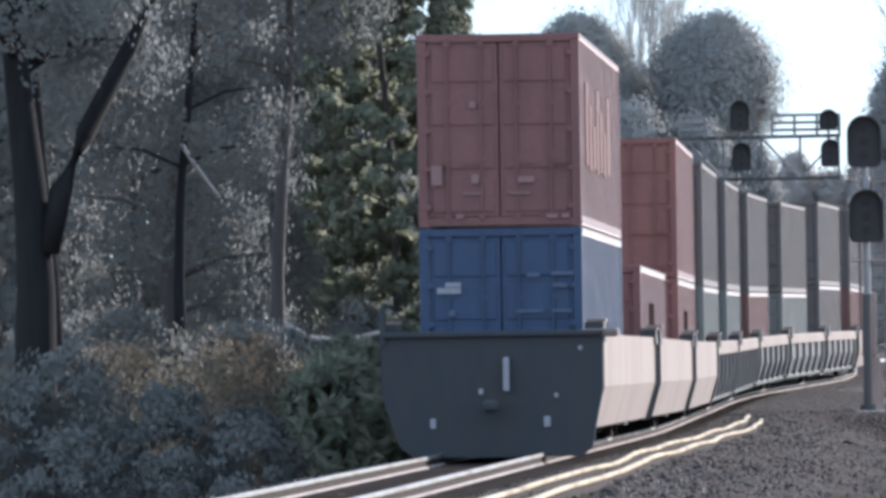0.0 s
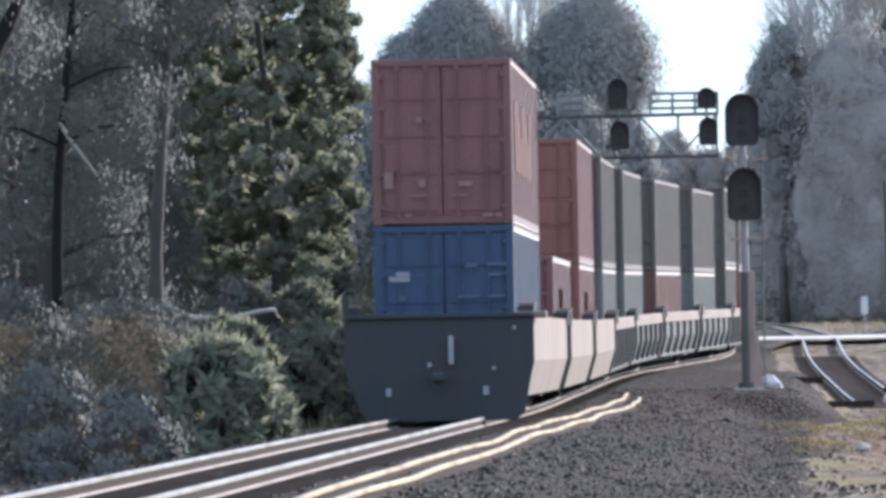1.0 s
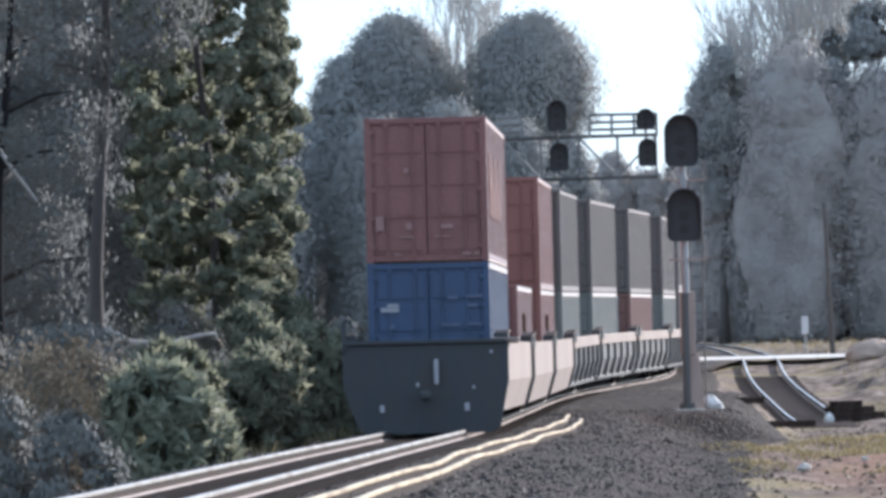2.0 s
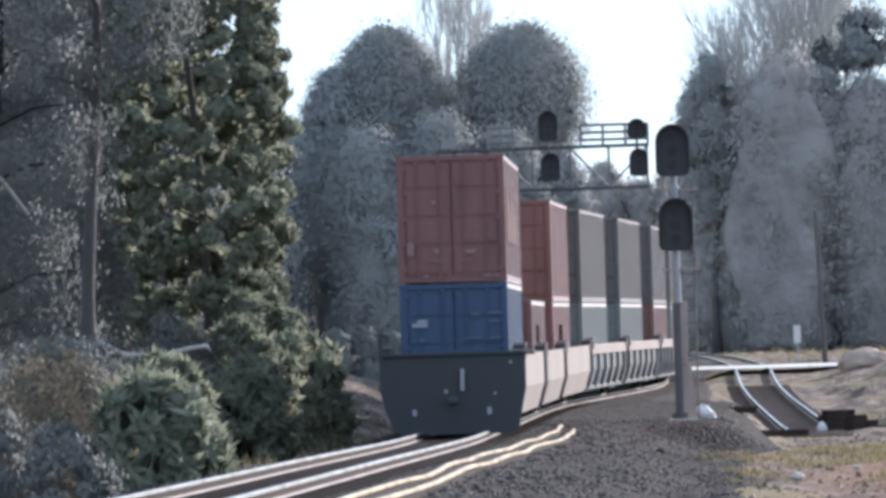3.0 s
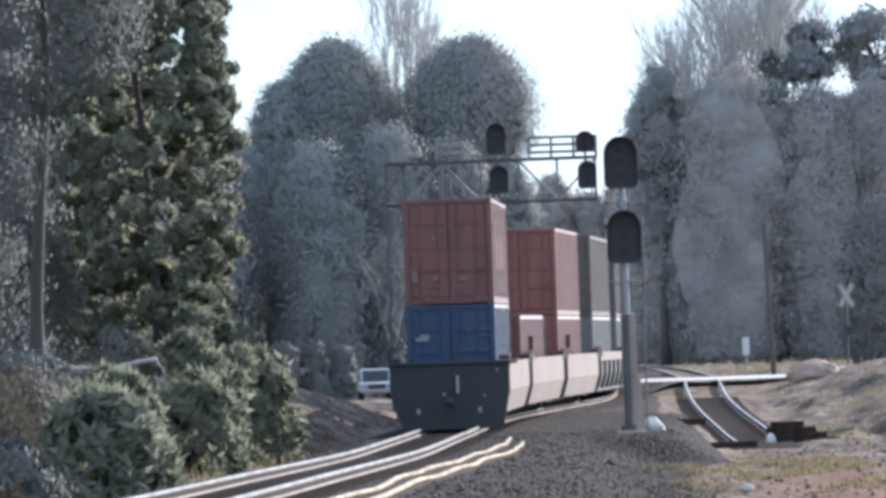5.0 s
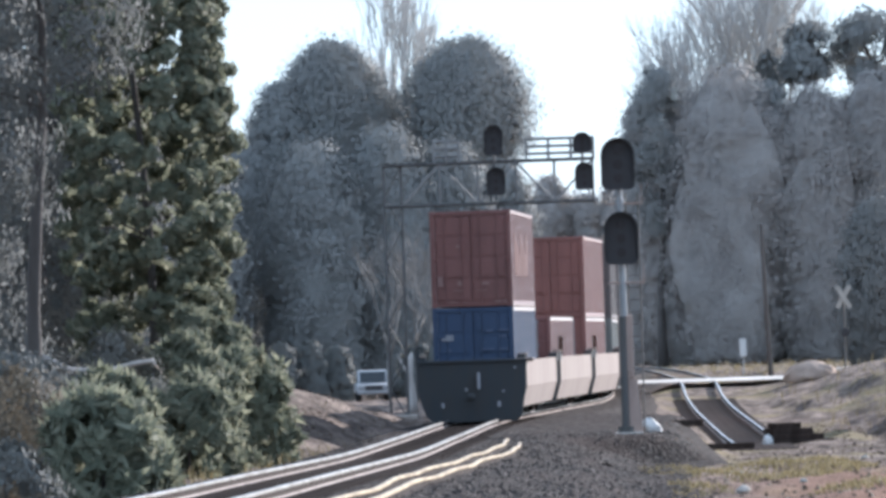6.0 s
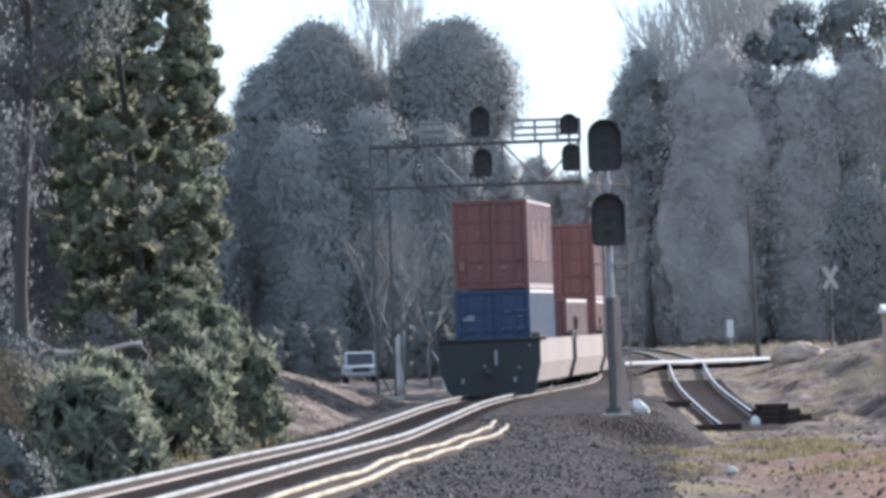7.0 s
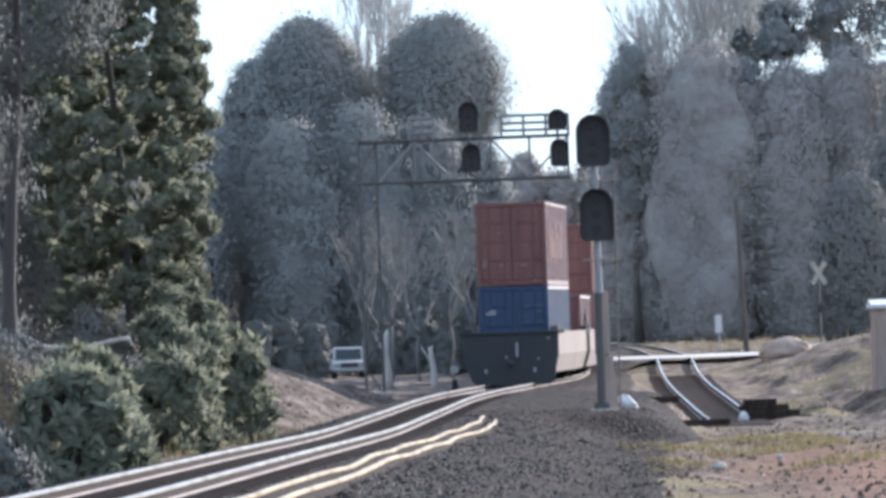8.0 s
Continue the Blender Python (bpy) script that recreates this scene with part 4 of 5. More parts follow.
for k, (x, h) in enumerate(((20.2, 32), (21.6, 35), (23.0, 36), (24.6, 35))):
    twig_tree("bare_tree", x, 556, h, 150 + k, "tall leafless tree above the far wood", M_TWIG, 0.31, 6, 0.022)
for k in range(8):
    tree("far_tree", 15.5 + k * 4 + r0.uniform(-0.6, 0.6), 592 + r0.uniform(-6, 6), 23 + r0.uniform(-1, 1.5), 3.6, "tall", 5000, 0.6, HAZE, 190 + k, "far tree behind the crossing, paled by painted haze", 0.02, 90)
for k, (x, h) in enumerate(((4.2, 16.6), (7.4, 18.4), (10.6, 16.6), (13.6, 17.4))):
    tree("far_tree", x, 604, h, 2.9, "dome", 5000, 0.5, HAZE, 260 + k, "far tree on the skyline behind the signals, haze painted in", 0.02, 120)
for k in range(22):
    tree("shrub", -24 + k * 3.1 + r0.uniform(-0.6, 0.6), 600 + r0.uniform(-9, 9), 7 + r0.uniform(-1.5, 1.5), 2.6, "shrub", 1000, 0.5, HAZE, 210 + k, "far bush below the wood, paled by painted haze", 0.0, 30)
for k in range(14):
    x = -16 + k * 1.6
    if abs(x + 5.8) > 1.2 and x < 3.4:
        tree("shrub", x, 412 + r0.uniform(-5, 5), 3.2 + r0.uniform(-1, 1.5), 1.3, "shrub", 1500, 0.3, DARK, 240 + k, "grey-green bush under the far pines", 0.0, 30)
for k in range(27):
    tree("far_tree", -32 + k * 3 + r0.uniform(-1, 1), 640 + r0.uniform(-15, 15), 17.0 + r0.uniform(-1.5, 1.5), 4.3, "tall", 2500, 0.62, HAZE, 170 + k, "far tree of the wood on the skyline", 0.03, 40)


# ---- signals ----
def head_shell(w, h):
    """Outline of a hooded signal head's backing: round above, squarer below."""
    out = []
    for a in np.linspace(0, math.pi, 13):
        out.append((math.cos(a) * w / 2, h / 2 - w / 2 + math.sin(a) * w / 2))
    c = w * 0.2
    for a in np.linspace(math.pi, 1.5 * math.pi, 5):
        out.append((-w / 2 + c + math.cos(a) * c, -h / 2 + c + math.sin(a) * c))
    for a in np.linspace(1.5 * math.pi, 2 * math.pi, 5):
        out.append((w / 2 - c + math.cos(a) * c, -h / 2 + c + math.sin(a) * c))
    return out


def signal_head(parent, x, y, z, w, h):
    bm = bmesh.new()
    prism(bm, [(x + p, z + q) for p, q in head_shell(w, h)], "y", y - 0.02, y + 0.02)
    head = part("signal_head", bm, M_BLACK, parent, "black hooded signal head")
    bm = bmesh.new()
    rim = [(x + p, z + q) for p, q in head_shell(w, h)]
    inner = [(x + p, z + q) for p, q in head_shell(w * 0.94, h * 0.96)]
    n = len(rim)
    for k in range(n):
        j = (k + 1) % n
        d = -0.34 if rim[k][1] > z - h * 0.2 else -0.16
        e = -0.34 if rim[j][1] > z - h * 0.2 else -0.16
        a, b, c, f = [bm.verts.new(v) for v in ((rim[k][0], y, rim[k][1]), (rim[j][0], y, rim[j][1]), (rim[j][0], y + e, rim[j][1]), (rim[k][0], y + d, rim[k][1]))]
        bm.faces.new((a, b, c, f))
        g, i = bm.verts.new((inner[j][0], y + e, inner[j][1])), bm.verts.new((inner[k][0], y + d, inner[k][1]))
        bm.faces.new((f, c, g, i))
        p, q = bm.verts.new((inner[j][0], y, inner[j][1])), bm.verts.new((inner[k][0], y, inner[k][1]))
        bm.faces.new((i, g, p, q))
    bmesh.ops.remove_doubles(bm, verts=bm.verts, dist=0.001)
    part("hood", bm, M_BLACK, head)
    for k, dz in enumerate((0.27, 0.0, -0.27)):
        e = bmesh.new()
        zz = z + dz * h
        tube(e, [(x, y - 0.03, zz), (x, y - 0.06, zz)], w * 0.13, 16)
        part("lens", e, M_LENS, head, "unlit dark lens")
    e = bmesh.new()
    box(e, x - w * 0.3, x + w * 0.3, y + 0.02, y + 0.3, z - h * 0.36, z + h * 0.36, 0.03)
    part("lamp_case", e, M_BLACK, head)
    return head


def mast_signal():
    X, Y = 4.0, 180.0
    zb = float(ground_z(X, Y))
    ob = thing("mast_signal", X, Y, zb, "tall railway mast signal with two black hooded heads", "railway signal")
    lift = -zb

    def up(z):
        return z + lift
    bm = bmesh.new()
    box(bm, -0.3, 0.5, -0.3, 0.5, -0.3, 0.1, 0.04)
    part("foundation", bm, M_CONC, ob)
    bm = bmesh.new()
    tube(bm, [(0, 0, 0.0), (0, 0, up(2.7))], [0.10, 0.095], 12)
    tube(bm, [(0, 0, 0.08), (0, 0, 0.25)], 0.2, 12)
    part("mast", bm, M_BRIDGE, ob)
    # upper mast is split off in paler steel to show it sunlit
    bm = bmesh.new()
    tube(bm, [(0.04, 0, up(2.7)), (0.02, 0, up(6.2))], [0.095, 0.08], 12)
    tube(bm, [(0.02, 0, up(5.5)), (0.02, 0, up(5.75))], 0.13, 12)
    part("upper_mast", bm, M_STEEL, ob, "upper mast in pale steel for sunlight")
    signal_head(ob, 0.0, -0.18, up(6.68), 0.88, 1.36)
    signal_head(ob, 0.03, -0.18, up(4.74), 0.89, 1.38)
    bm = bmesh.new()
    box(bm, -0.12, 0.27, 0.02, 0.40, 1.5, up(2.75), 0.03)
    case = part("instrument_case", bm, M_CASE, ob, "tall grey instrument case on the mast")
    bm = bmesh.new()
    prism(bm, [(0.12, 0.02), (0.46, 0.02), (0.34, 1.49), (0.02, 1.49)], "y", 0.06, 0.42)
    part("lower_case", bm, M_CASE, ob, "tapered grey lower case")
    bm = bmesh.new()
    box(bm, -0.07, 0.22, -0.01, 0.03, 1.65, up(2.45), 0.01)
    part("case_door", bm, M_CASE, case)
    for s in (0.18, 0.50):
        bm = bmesh.new()
        tube(bm, [(s, 0.2, 0.05), (s, 0.2, up(5.9))], 0.022, 6)
        part("ladder_rail", bm, M_BRIDGE, ob)
    for k in range(18):
        bm = bmesh.new()
        tube(bm, [(0.18, 0.2, up(0.25 + 0.32 * k)), (0.50, 0.2, up(0.25 + 0.32 * k))], 0.013, 5)
        part("ladder_rung", bm, M_BRIDGE, ob)
    for z in (3.55, 5.62):
        bm = bmesh.new()
        box(bm, -0.35, 0.62, -0.08, 0.32, up(z), up(z + 0.05), 0.01)
        plat = part("platform", bm, M_CASE, ob)
        bm = bmesh.new()
        tube(bm, [(0.6, -0.06, up(z)), (0.6, -0.06, up(z + 0.5)), (0.6, 0.3, up(z + 0.5)), (0.6, 0.3, up(z))], 0.016, 5)
        part("guard_rail", bm, M_CASE, plat)


def bar(name, a, b, r, parent, mat, sides=5):
    bm = bmesh.new()
    tube(bm, [a, b], r, sides)
    return part(name, bm, mat, parent)


def signal_bridge():
    Y = 277.0
    X0, X1 = -2.9, 5.2
    zb = float(ground_z(X0, Y))
    ob = thing("cantilever_signal_bridge", X0, Y, zb, "grey lattice cantilever signal bridge over the track", "signal bridge")
    zl, zh, L = 7.98 - zb, 9.62 - zb, X1 - X0
    for dx in (-0.35, 0.35):
        for dy in (-0.35, 0.35):
            bar("tower_leg", (dx, dy, -0.1), (dx, dy, zh), 0.06, ob, M_BRIDGE)
    for k in range(8):
        z0, z1 = k * zh / 8, (k + 1) * zh / 8
        for dy in (-0.35, 0.35):
            a, b = ((-0.35, 0.35) if k % 2 else (0.35, -0.35))
            bar("tower_lacing", (a, dy, z0), (b, dy, z1), 0.04, ob, M_BRIDGE, 4)
        for dx in (-0.35, 0.35):
            a, b = ((-0.35, 0.35) if k % 2 else (0.35, -0.35))
            bar("tower_lacing", (dx, a, z0), (dx, b, z1), 0.04, ob, M_BRIDGE, 4)
    bm = bmesh.new()
    box(bm, -0.7, 0.7, -0.7, 0.7, -0.4, 0.2, 0.05)
    part("foundation", bm, M_CONC, ob)
    for dy in (-0.45, 0.45):
        for z in (zl, zh):
            bar("chord", (-0.35, dy, z), (L, dy, z + (0.0 if z == zl else 0.05)), 0.06, ob, M_BRIDGE, 6)
        for k in range(5):
            xa, xb = 0.35 + k * (L - 0.4) / 5, 0.35 + (k + 1) * (L - 0.4) / 5
            a, b = (zl, zh) if k % 2 == 0 else (zh, zl)
            bar("diagonal", (xa, dy, a), (xb, dy, b), 0.045, ob, M_BRIDGELIT, 4)
            bar("upright", (xb, dy, zl), (xb, dy, zh), 0.045, ob, M_BRIDGELIT, 4)
    bm = bmesh.new()
    for k in range(28):
        xa = -0.3 + k * (L + 0.3) / 28
        box(bm, xa, xa + 0.2, -0.5, 0.5, zh + 0.06, zh + 0.10)
    part("walkway", bm, M_BRIDGE, ob)
    for x0, x1, n in ((L - 6.4, L - 5.4, 3), (L - 2.7, L, 4)):      # guard rails round the two working places
        for dy in (-0.5, 0.5):
            for z in (0.31, 0.60, 0.9):
                bar("hand_rail", (x0, dy, zh + z), (x1, dy, zh + z), 0.045, ob, M_BRIDGELIT, 5)
            for k in range(n):
                xa = x0 + k * (x1 - x0) / (n - 1)
                bar("rail_post", (xa, dy, zh), (xa, dy, zh + 0.9), 0.05, ob, M_BRIDGELIT, 5)
    for x, za, zc in ((1.2, 10.5, 8.85), (4.75, 10.3, 8.95)):
        signal_head(ob, x - X0, -0.75, za - zb, 0.76, 1.22 if x < 2 else 0.8)
        signal_head(ob, x - X0 + 0.05, -0.75, zc - zb, 0.76, 1.12)
        bar("head_post", (x - X0, -0.6, zc - 0.4 - zb), (x - X0, -0.6, za + 0.3 - zb), 0.05, ob, M_BRIDGE, 6)


mast_signal()
signal_bridge()


# ---- things beside the tracks ----
def at_ground(name, x, y, label, category, rz=0.0, sink=0.03):
    return thing(name, x, y, float(ground_z(x, y)) - sink, label, category, "", rz)


def pole():
    ob = at_ground("wooden_pole", 13.6, 312, "thin leaning bare wooden pole beside the crossing", "pole", 0, 0.3)
    bm = bmesh.new()
    tube(bm, [(0, 0, 0), (-0.14, 0, 3.5), (-0.26, 0, 7.3)], [0.13, 0.11, 0.085], 9)
    part("shaft", bm, M_BARK, ob)


def crossbuck():
    ob = at_ground("crossbuck_sign", 18.2, 335, "white crossed boards of a level crossing sign on a post", "road sign")
    zt = 1.63 + (160 - 66) * 335 / 12200 - ob.location.z
    bar("post", (0, 0, 0), (0, 0, zt + 0.3), 0.06, ob, M_BRIDGE, 8)
    for s in (-1, 1):
        bm = bmesh.new()
        box(bm, -0.62, 0.62, -0.02, 0.02, -0.115, 0.115, 0.01)
        bmesh.ops.transform(bm, matrix=Matrix.Translation((0, -0.1 - 0.03 * s, zt)) @ Matrix.Rotation(s * radians(59), 4, "Y"), verts=bm.verts)
        part("board", bm, M_CONC, ob)
    bm = bmesh.new()
    box(bm, -0.12, 0.2, -0.3, -0.08, zt - 1.9, zt - 1.5, 0.04)
    part("lamp_box", bm, M_BLACK, ob)


def marker_post():
    ob = at_ground("marker_post", 13.05, 330, "white rectangular marker post beside the siding", "post")
    zt = 1.63 + (160 - 134) * 330 / 12200 - ob.location.z
    bm = bmesh.new()
    box(bm, -0.17, 0.17, -0.05, 0.05, max(zt - 0.85, 0.0), zt, 0.02)
    part("board", bm, M_WHITE, ob)
    bar("stake", (0, 0.07, -0.1), (0, 0.07, zt - 0.1), 0.04, ob, M_STEEL, 6)


def pickup(x, y):
    ob = at_ground("pickup_truck", x, y, "silver pickup truck standing beside the far road", "car", -87, 0.0)
    bm = bmesh.new()
    prism(bm, [(-2.6, 0.5), (2.6, 0.5), (2.65, 0.95), (1.3, 1.08), (-2.6, 1.08)], "y", -0.95, 0.95)
    bmesh.ops.bevel(bm, geom=list(bm.edges), offset=0.06, segments=2, affect="EDGES")
    part("body", bm, M_SILVER, ob)
    bm = bmesh.new()
    prism(bm, [(-0.9, 1.06), (1.35, 1.06), (0.75, 1.78), (-0.7, 1.82)], "y", -0.86, 0.86)
    bmesh.ops.bevel(bm, geom=list(bm.edges), offset=0.07, segments=2, affect="EDGES")
    cab = part("cab", bm, M_SILVER, ob)
    for s in (-1, 1):
        bm = bmesh.new()
        prism(bm, [(-0.75, 1.15), (1.1, 1.15), (0.66, 1.7), (-0.6, 1.72)], "y", s * 0.85, s * 0.88)
        part("side_window", bm, M_GLASS, cab)
    bm = bmesh.new()
    prism(bm, [(1.34, 1.12), (1.37, 1.12), (0.84, 1.72), (0.8, 1.7)], "y", -0.75, 0.75)
    part("windscreen", bm, M_GLASS, cab)
    for a in (-1.6, 1.65):
        for s in (-0.82, 0.82):
            bm = bmesh.new()
            tube(bm, [(a, s - 0.12, 0.38), (a, s + 0.12, 0.38)], 0.38, 20)
            part("wheel", bm, M_RUBBER, ob)
    bm = bmesh.new()
    box(bm, 2.60, 2.70, -0.5, 0.5, 0.66, 0.92, 0.02)
    part("grille", bm, M_BLACK, ob)
    bm = bmesh.new()
    box(bm, 2.56, 2.76, -0.95, 0.95, 0.42, 0.6, 0.04)
    part("bumper", bm, M_STEEL, ob)
    for s in (-0.7, 0.7):
        bm = bmesh.new()
        box(bm, 2.58, 2.68, s - 0.18, s + 0.18, 0.72, 0.9, 0.02)
        part("headlight", bm, M_STEEL, ob)


def snag(x, y, h, r, seed):
    ob = at_ground("dead_trunk", x, y, "pale dead tree trunk with a broken top", "tree stump", 0, 0.1)
    rr = random.Random(seed)
    bm = bmesh.new()
    tube(bm, [(0, 0, 0), (0.05, 0, h * 0.2), (rr.uniform(-.1, .1), 0, h * 0.6), (rr.uniform(-.15, .15), 0, h * 0.92), (0.05, 0, h)], [r * 1.9, r * 1.25, r, r * 0.75, r * 0.2], 9)
    part("stem", bm, M_PALEBARK, ob, smooth=True)
    bm = bmesh.new()
    tube(bm, [(0, 0, h * 0.55), (-0.35, 0.1, h * 0.8), (-0.6, 0.1, h * 1.0)], [r * 0.5, r * 0.3, r * 0.1], 6)
    part("branch_stub", bm, M_PALEBARK, ob, smooth=True)


# A stack of ties made up to fill an unclear dark wedge.
def tie_pile(x, y):
    ob = at_ground("tie_pile", x, y, "dark timber stack standing in for an unclear dark wedge", "timber pile", 12, 0.05)
    rr = random.Random(5)
    for row in range(4):
        for k in range(6 - row):
            bm = bmesh.new()
            box(bm, -0.95, 1.2 - 0.42 * row - 0.1 * (k % 2), -0.11, 0.11, 0, 0.18, 0.015)
            o = part("tie", bm, M_TIE, ob)
            o.matrix_basis = pose(rr.uniform(-0.07, 0.07) + 0.04 * row, (k - 2.5 + row * 0.5) * 0.26, row * 0.185, 0, 0, rr.uniform(-3, 3))
    bm = bmesh.new()
    bmesh.ops.create_icosphere(bm, subdivisions=2, radius=0.17, matrix=Matrix.Translation((-1.1, -0.75, 0.2)) @ Matrix.Diagonal((1, 1, 1.3, 1)))
    for v in bm.verts:
        v.co += Vector((rr.uniform(-1, 1), rr.uniform(-1, 1), rr.uniform(-1, 1))) * 0.02
    rock = new("pale_rock", finish("pale_rock", bm, M_WHITE))
    rock.matrix_basis = ob.matrix_basis @ pose(0, 0, -0.05)
    tagged(rock, "pale rock beside the timber pile", "rock")


# A black beam made up to draw a dark strip on the ground.
def old_tie(x, y, rz, length, group="old ties on the ground"):
    ob = at_ground("old_tie", x, y, "black beam added on a dark strip of ground", "timber", rz, -0.03)
    tagged(ob, group=group)
    bm = bmesh.new()
    box(bm, -length / 2, length / 2, -0.12, 0.12, 0, 0.19, 0.02)
    part("beam", bm, M_TIE, ob)


def rocks(places):
    rr = random.Random(8)
    for x, y, size in places:
        bm = bmesh.new()
        bmesh.ops.create_icosphere(bm, subdivisions=2, radius=size, matrix=Matrix.Diagonal((rr.uniform(0.9, 1.6), 1, 0.8, 1)))
        for v in bm.verts:
            v.co += Vector(noise.noise_vector(v.co * 6 / (size + 0.1) + Vector((x, y, 0)))) * size * 0.35
        ob = new("pale_rock", finish("pale_rock", bm, M_CONC))
        ob.matrix_basis = pose(x, y, float(ground_z(x, y)) + size * 0.3, 0, 0, rr.uniform(0, 180))
        tagged(ob, "pale rock lying on the bare ground", "rock", "rocks on the bare ground")


def dirt_pile(x, y, label, size, seed):
    bm = bmesh.new()
    bmesh.ops.create_icosphere(bm, subdivisions=4, radius=1.0)
    for v in bm.verts:
        v.co.z = max(v.co.z, -0.1)
        v.co = Vector((v.co.x * size[0], v.co.y * size[1], v.co.z * size[2])) + Vector(noise.noise_vector(v.co * 2.5 + Vector((seed, 0, 0)))) * 0.16
    ob = new("dirt_mound", finish("dirt_mound", bm, M_SAND, True))
    ob.matrix_basis = pose(x, y, float(ground_z(x, y)))
    tagged(ob, label, "dirt mound")


def sack(x, y):
    ob = at_ground("white_sack", x, y, "full white sack slumped at the signal's foot", "sack", 20)
    bm = bmesh.new()
    bmesh.ops.create_icosphere(bm, subdivisions=3, radius=0.2, matrix=Matrix.Translation((0, 0, 0.14)) @ Matrix.Rotation(-0.55, 4, 'Y') @ Matrix.Diagonal((0.7, 0.7, 1.9, 1)))
    for v in bm.verts:
        v.co += Vector(noise.noise_vector(v.co * 5)) * 0.14
        v.co.x += 0.25 * max(0.25 - v.co.z, 0)
        v.co.z = max(v.co.z, 0)
    part("bag", bm, M_WHITE, ob, smooth=True)


def hut(x, y):
    ob = at_ground("relay_hut", x, y, "pale grey equipment hut with a white roof edge", "hut")
    bm = bmesh.new()
    box(bm, 0, 2.6, -1.2, 1.2, 0, 2.8, 0.03)
    part("wall", bm, M_CASE, ob)
    bm = bmesh.new()
    prism(bm, [(-1.35, 2.8), (1.35, 2.8), (1.35, 2.92), (0, 3.1), (-1.35, 2.92)], "x", -0.12, 2.72)
    part("roof", bm, M_WHITE, ob)
    bm = bmesh.new()
    box(bm, 0.9, 1.8, -1.24, -1.2, 0.1, 1.85, 0.01)
    part("door", bm, M_GREY, ob)


def switch_stand(y):
    x = float(main_x(y)) - 2.1
    ob = at_ground("switch_stand", x, y, "low white-topped switch stand beside the track", "switch stand")
    bm = bmesh.new()
    box(bm, -0.3, 0.3, -0.15, 0.15, 0, 0.12, 0.02)
    part("base", bm, M_RUST, ob)
    bm = bmesh.new()
    prism(bm, [(-0.13, 0.12), (0.13, 0.12), (0.07, 0.5), (-0.07, 0.5)], "y", -0.1, 0.1)
    part("housing", bm, M_CARDARK, ob)
    bar("target_stem", (0, 0, 0.5), (0, 0, 0.85), 0.025, ob, M_STEEL, 6)
    bm = bmesh.new()
    box(bm, -0.14, 0.14, -0.02, 0.02, 0.72, 0.98, 0.05)
    part("target", bm, M_WHITE, ob, "white target plate")


switch_stand(238.0)
pole()
crossbuck()
marker_post()
pickup(-5.75, 400)
snag(-2.6, 300, 2.7, 0.16, 3)
snag(-0.6, 312, 2.2, 0.14, 4)
tie_pile(10.45, 224)
old_tie(7.05, 203, 3, 2.45)
# this beam is added where there is only a patch of shade
old_tie(6.3, 205, -4, 1.1)
sack(4.75, 182)
rocks(((4.6, 118, 0.12), (5.2, 112, 0.13), (6.3, 132, 0.08), (7.2, 140, 0.09), (5.4, 146, 0.08), (4.2, 131, 0.06), (8.0, 128, 0.1), (6.0, 155, 0.09), (9.5, 175, 0.12), (10.8, 190, 0.14)))
dirt_pile(14.7, 298, 'pale sandy dirt mound beside the crossing', (1.2, 0.9, 0.8), 2)
hut(14.55, 235)


# ---- grass, weeds, stones ----
def blades(name, xs, ys, height, mat, seed, label):
    r = np.random.RandomState(seed)
    n = len(xs)
    zs = ground_z(xs, ys) - 0.03
    p = np.stack([xs, ys, zs], 1)
    a = r.uniform(0, 6.283, n)
    side = np.stack([np.cos(a), np.sin(a), 0 * a], 1) * 0.022
    h = height * r.uniform(0.4, 1.3, n)
    tip = p + np.stack([r.normal(0, 0.35, n) * h, r.normal(0, 0.35, n) * h, h], 1)
    me = quads(name, np.stack([p - side, p + side, tip + side * 0.25, tip - side * 0.25], 1), mat)
    tagged(new(name, me), label, "grass", kind="stuff")


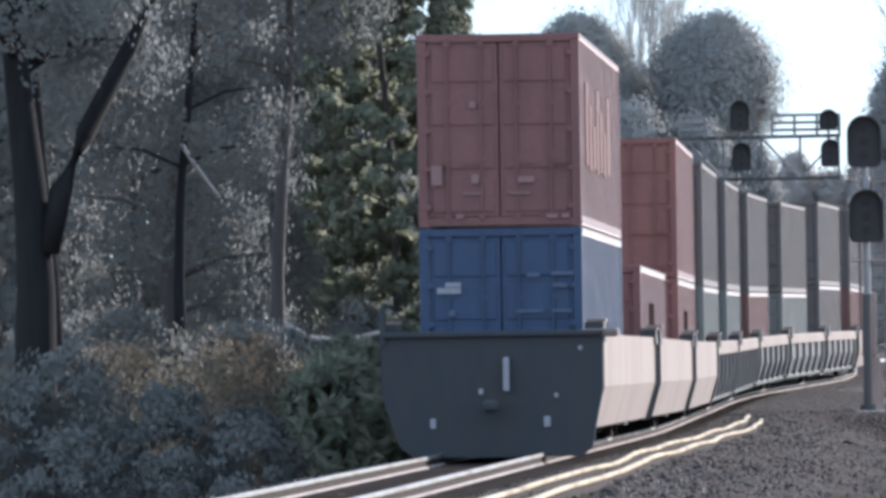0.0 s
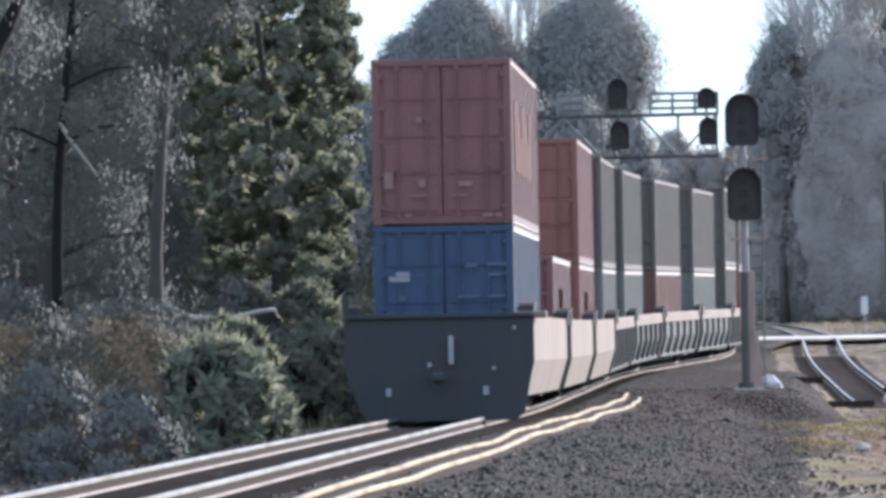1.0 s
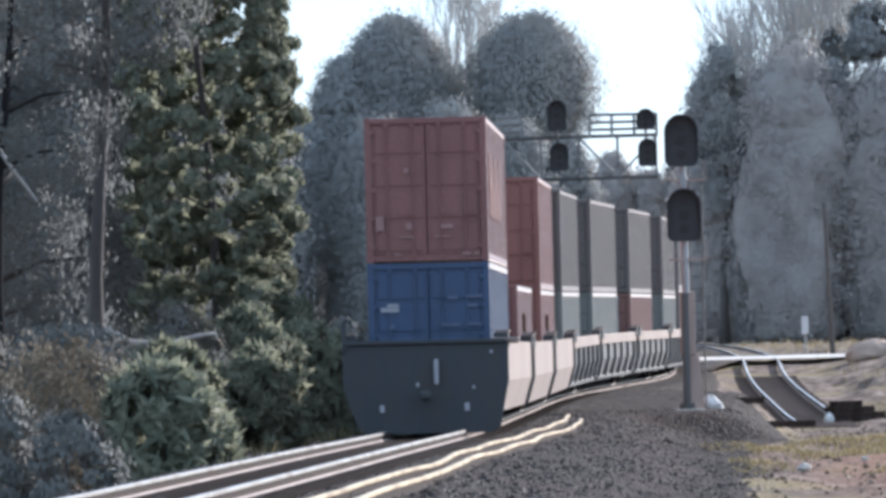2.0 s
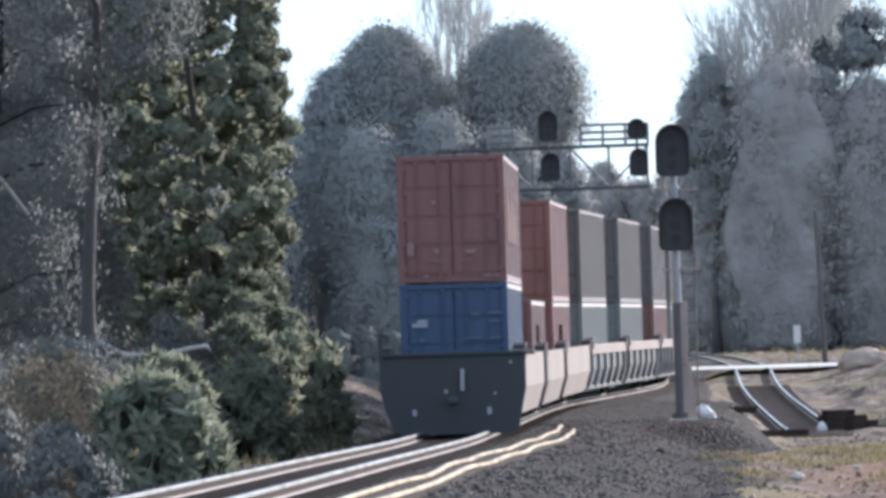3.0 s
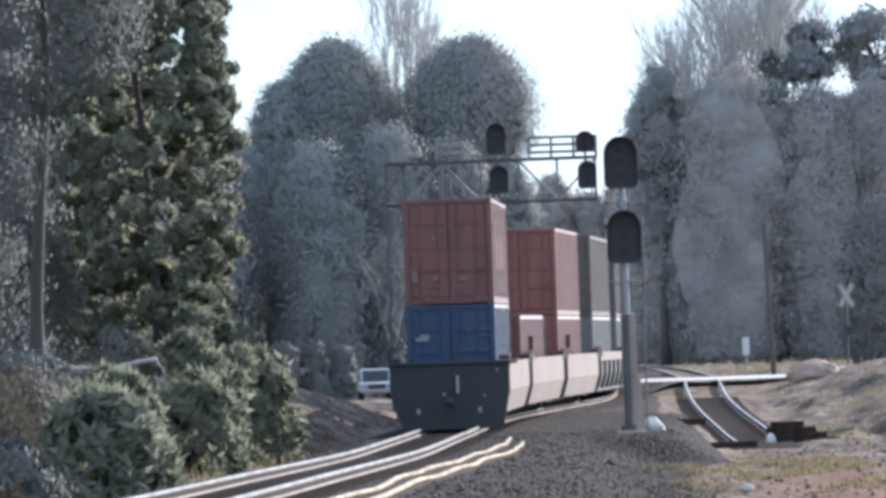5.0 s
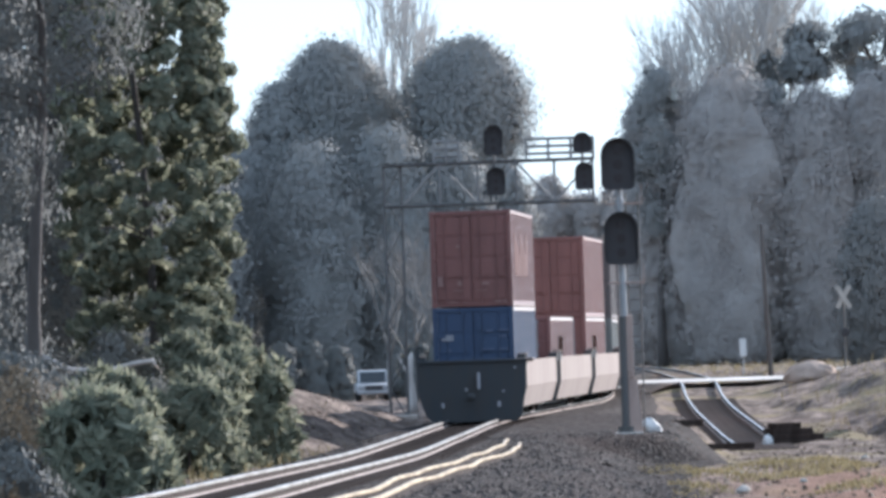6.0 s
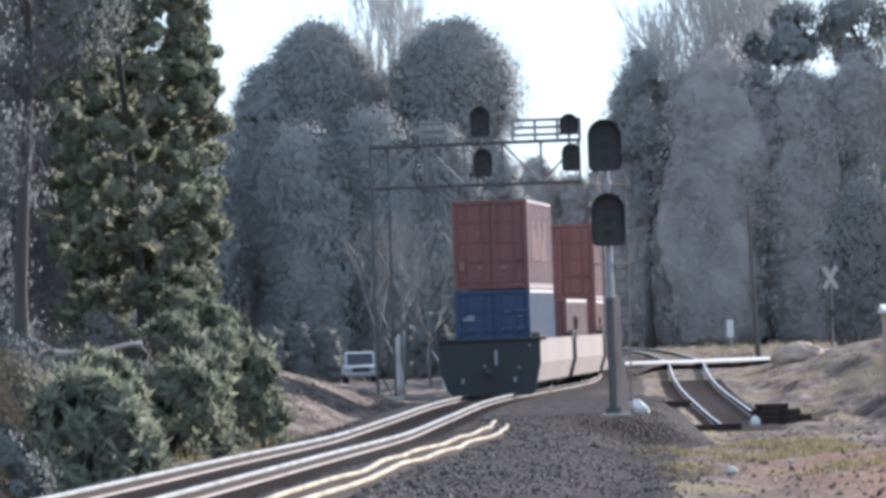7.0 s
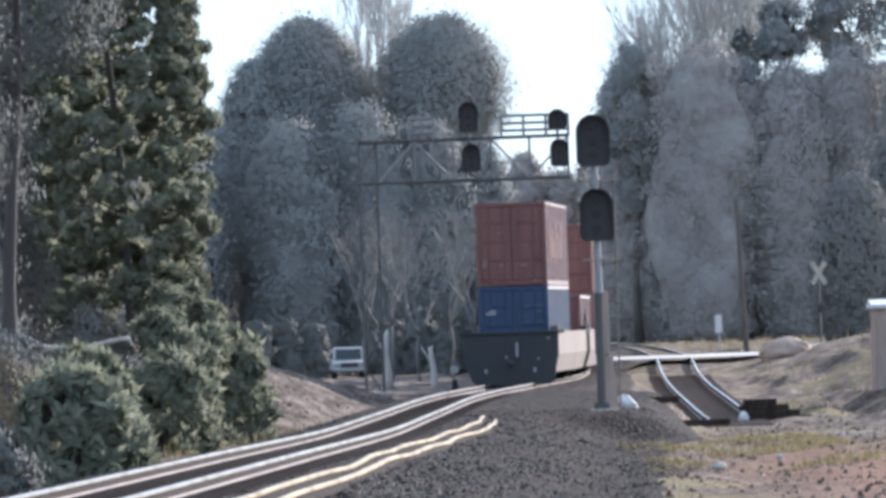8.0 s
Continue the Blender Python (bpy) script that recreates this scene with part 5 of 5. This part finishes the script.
def strew():
    r = np.random.RandomState(9)
    n = 30000
    y = r.uniform(122, 190, n)
    x = r.uniform(3.6, 10.5, n)
    keep = (bumps(x, y / 4, 5, 31) > -0.02 + 0.5 * step(x, 7.6, 10.5)) & (x - main_x(y) > 4.8 + 3.6 * step(y, 160, 168))
    blades("dry_grass", x[keep], y[keep], 0.13, M_GRASS, 10, "tufts of dry yellow-green grass on the low ground")
    n = 1100
    y = r.uniform(120, 190, n)
    x = main_x(y) - r.uniform(2.7, 8.5, n)
    blades("weeds", x, y, 0.35, M_GRASS, 12, "dry weeds along the foot of the wood")
    n = 3500
    y = r.uniform(225, 520, n)
    x = r.uniform(12.5, 30, n)
    blades("far_grass", x, y, 0.35, M_GRASS, 14, "dry grass on the bank beside the crossing")
    # stones on the ballast, clods on the low ground
    n = 24000
    y = 66 + 120 * r.uniform(0, 1, n) ** 1.4
    d = r.uniform(-3.1, 6.3, n)
    keep = np.abs(np.abs(d) - 0.755) > 0.1
    x, y, d = main_x(y[keep]) + d[keep], y[keep], d[keep]
    chips("loose_stones", x, y, ground_z(x, y) + np.where(np.abs(d) < 1.5, 0.06, 0.05), 0.02, 0.05, M_STONE, r, "loose crushed stones on the ballast")
    n = 9000
    y = 78 + 170 * r.uniform(0, 1, n) ** 1.5
    x = main_x(y) + r.uniform(5.0, 16, n)
    chips("earth_clods", x, y, ground_z(x, y) - 0.01, 0.025, 0.085, M_CLOD, r, "brown earth clods and pale stones on the low ground")
    n = 2500
    y = r.uniform(184, 250, n)
    x = main_x(y) - r.uniform(3.0, 9, n)
    chips("bank_clods", x, y, ground_z(x, y) - 0.02, 0.03, 0.09, M_CLOD, r, "brown earth clods on the bank")


def chips(name, x, y, z, least, most, mat, r, label):
    """Small four-cornered stones strewn over the ground."""
    verts = np.array([(1, 0, 0), (-0.5, 0.87, 0), (-0.5, -0.87, 0), (0, 0, 0.9)])
    s = r.uniform(least, most, len(x))
    a = r.uniform(0, 6.283, len(x))
    ca, sa = np.cos(a), np.sin(a)
    v = verts[None] * s[:, None, None] * r.uniform(0.6, 1.3, (len(x), 4, 3))
    v = np.stack([v[..., 0] * ca[:, None] - v[..., 1] * sa[:, None], v[..., 0] * sa[:, None] + v[..., 1] * ca[:, None], v[..., 2]], -1) + np.stack([x, y, z], 1)[:, None]
    faces = (np.arange(len(x))[:, None, None] * 4 + np.array([(0, 1, 3), (1, 2, 3), (2, 0, 3)])[None]).reshape(-1, 3)
    me = bpy.data.meshes.new(name)
    me.from_pydata(v.reshape(-1, 3).tolist(), [], faces.tolist())
    me.materials.append(mat)
    tagged(new(name, me), label, "stones", kind="stuff")


strew()


# ---- ties of the main track ----
def lay_ties():
    bm = bmesh.new()
    box(bm, -1.3, 1.3, -0.11, 0.11, -0.18, 0, 0.012)
    me = finish("tie", bm, M_TIE)
    for k in range(300):
        y = 66 + k * 0.52
        dx = float(main_x(y + 0.5) - main_x(y - 0.5))
        ob = part("tie", me, None, MAIN)
        ob.matrix_basis = pose(float(main_x(y)), y, float(rail_z(y)) - 0.155, 0, 0, -math.degrees(math.atan(dx)) + random.uniform(-0.6, 0.6))


    dusty = me.copy()
    dusty.materials[0] = M_DUSTYTIE
    for k in range(120):
        y = 217 + k * 0.62
        dx = float(side_x(y + 0.5) - side_x(y - 0.5))
        ob = part("tie", dusty, None, SIDING)
        ob.matrix_basis = pose(float(side_x(y)), y, float(side_z(y)) - 0.09, 0, 0, -math.degrees(math.atan(dx)) + random.uniform(-0.6, 0.6))


lay_ties()


def motions():
    times = [k * 0.25 for k in range(33)]
    for ob, at, z, base in MOVERS:
        rows = []
        for t in times:
            a = on_track(zero_mark(t) + at)
            b = on_track(zero_mark(t) + at + base)
            w = b - a
            rows.append((t, Matrix.Translation(a + Vector((0, 0, z))) @ Matrix.Rotation(-math.atan2(w.x, w.y), 4, "Z") @ Matrix.Rotation(math.atan2(w.z, math.hypot(w.x, w.y)), 4, "X")))
        walk(ob, rows)
    start = zero_mark(0.0)
    for car in [m[0] for m in MOVERS if m[0].name.startswith("well_car")]:
        for wheel in [o for o in car.children_recursive if o.name.startswith("wheelset")]:
            at = wheel.location.copy()
            walk(wheel, [(k / FPS, Matrix.Translation(at) @ Matrix.Rotation((start - zero_mark(k / FPS)) / 0.455, 4, "X")) for k in range(241)])


motions()
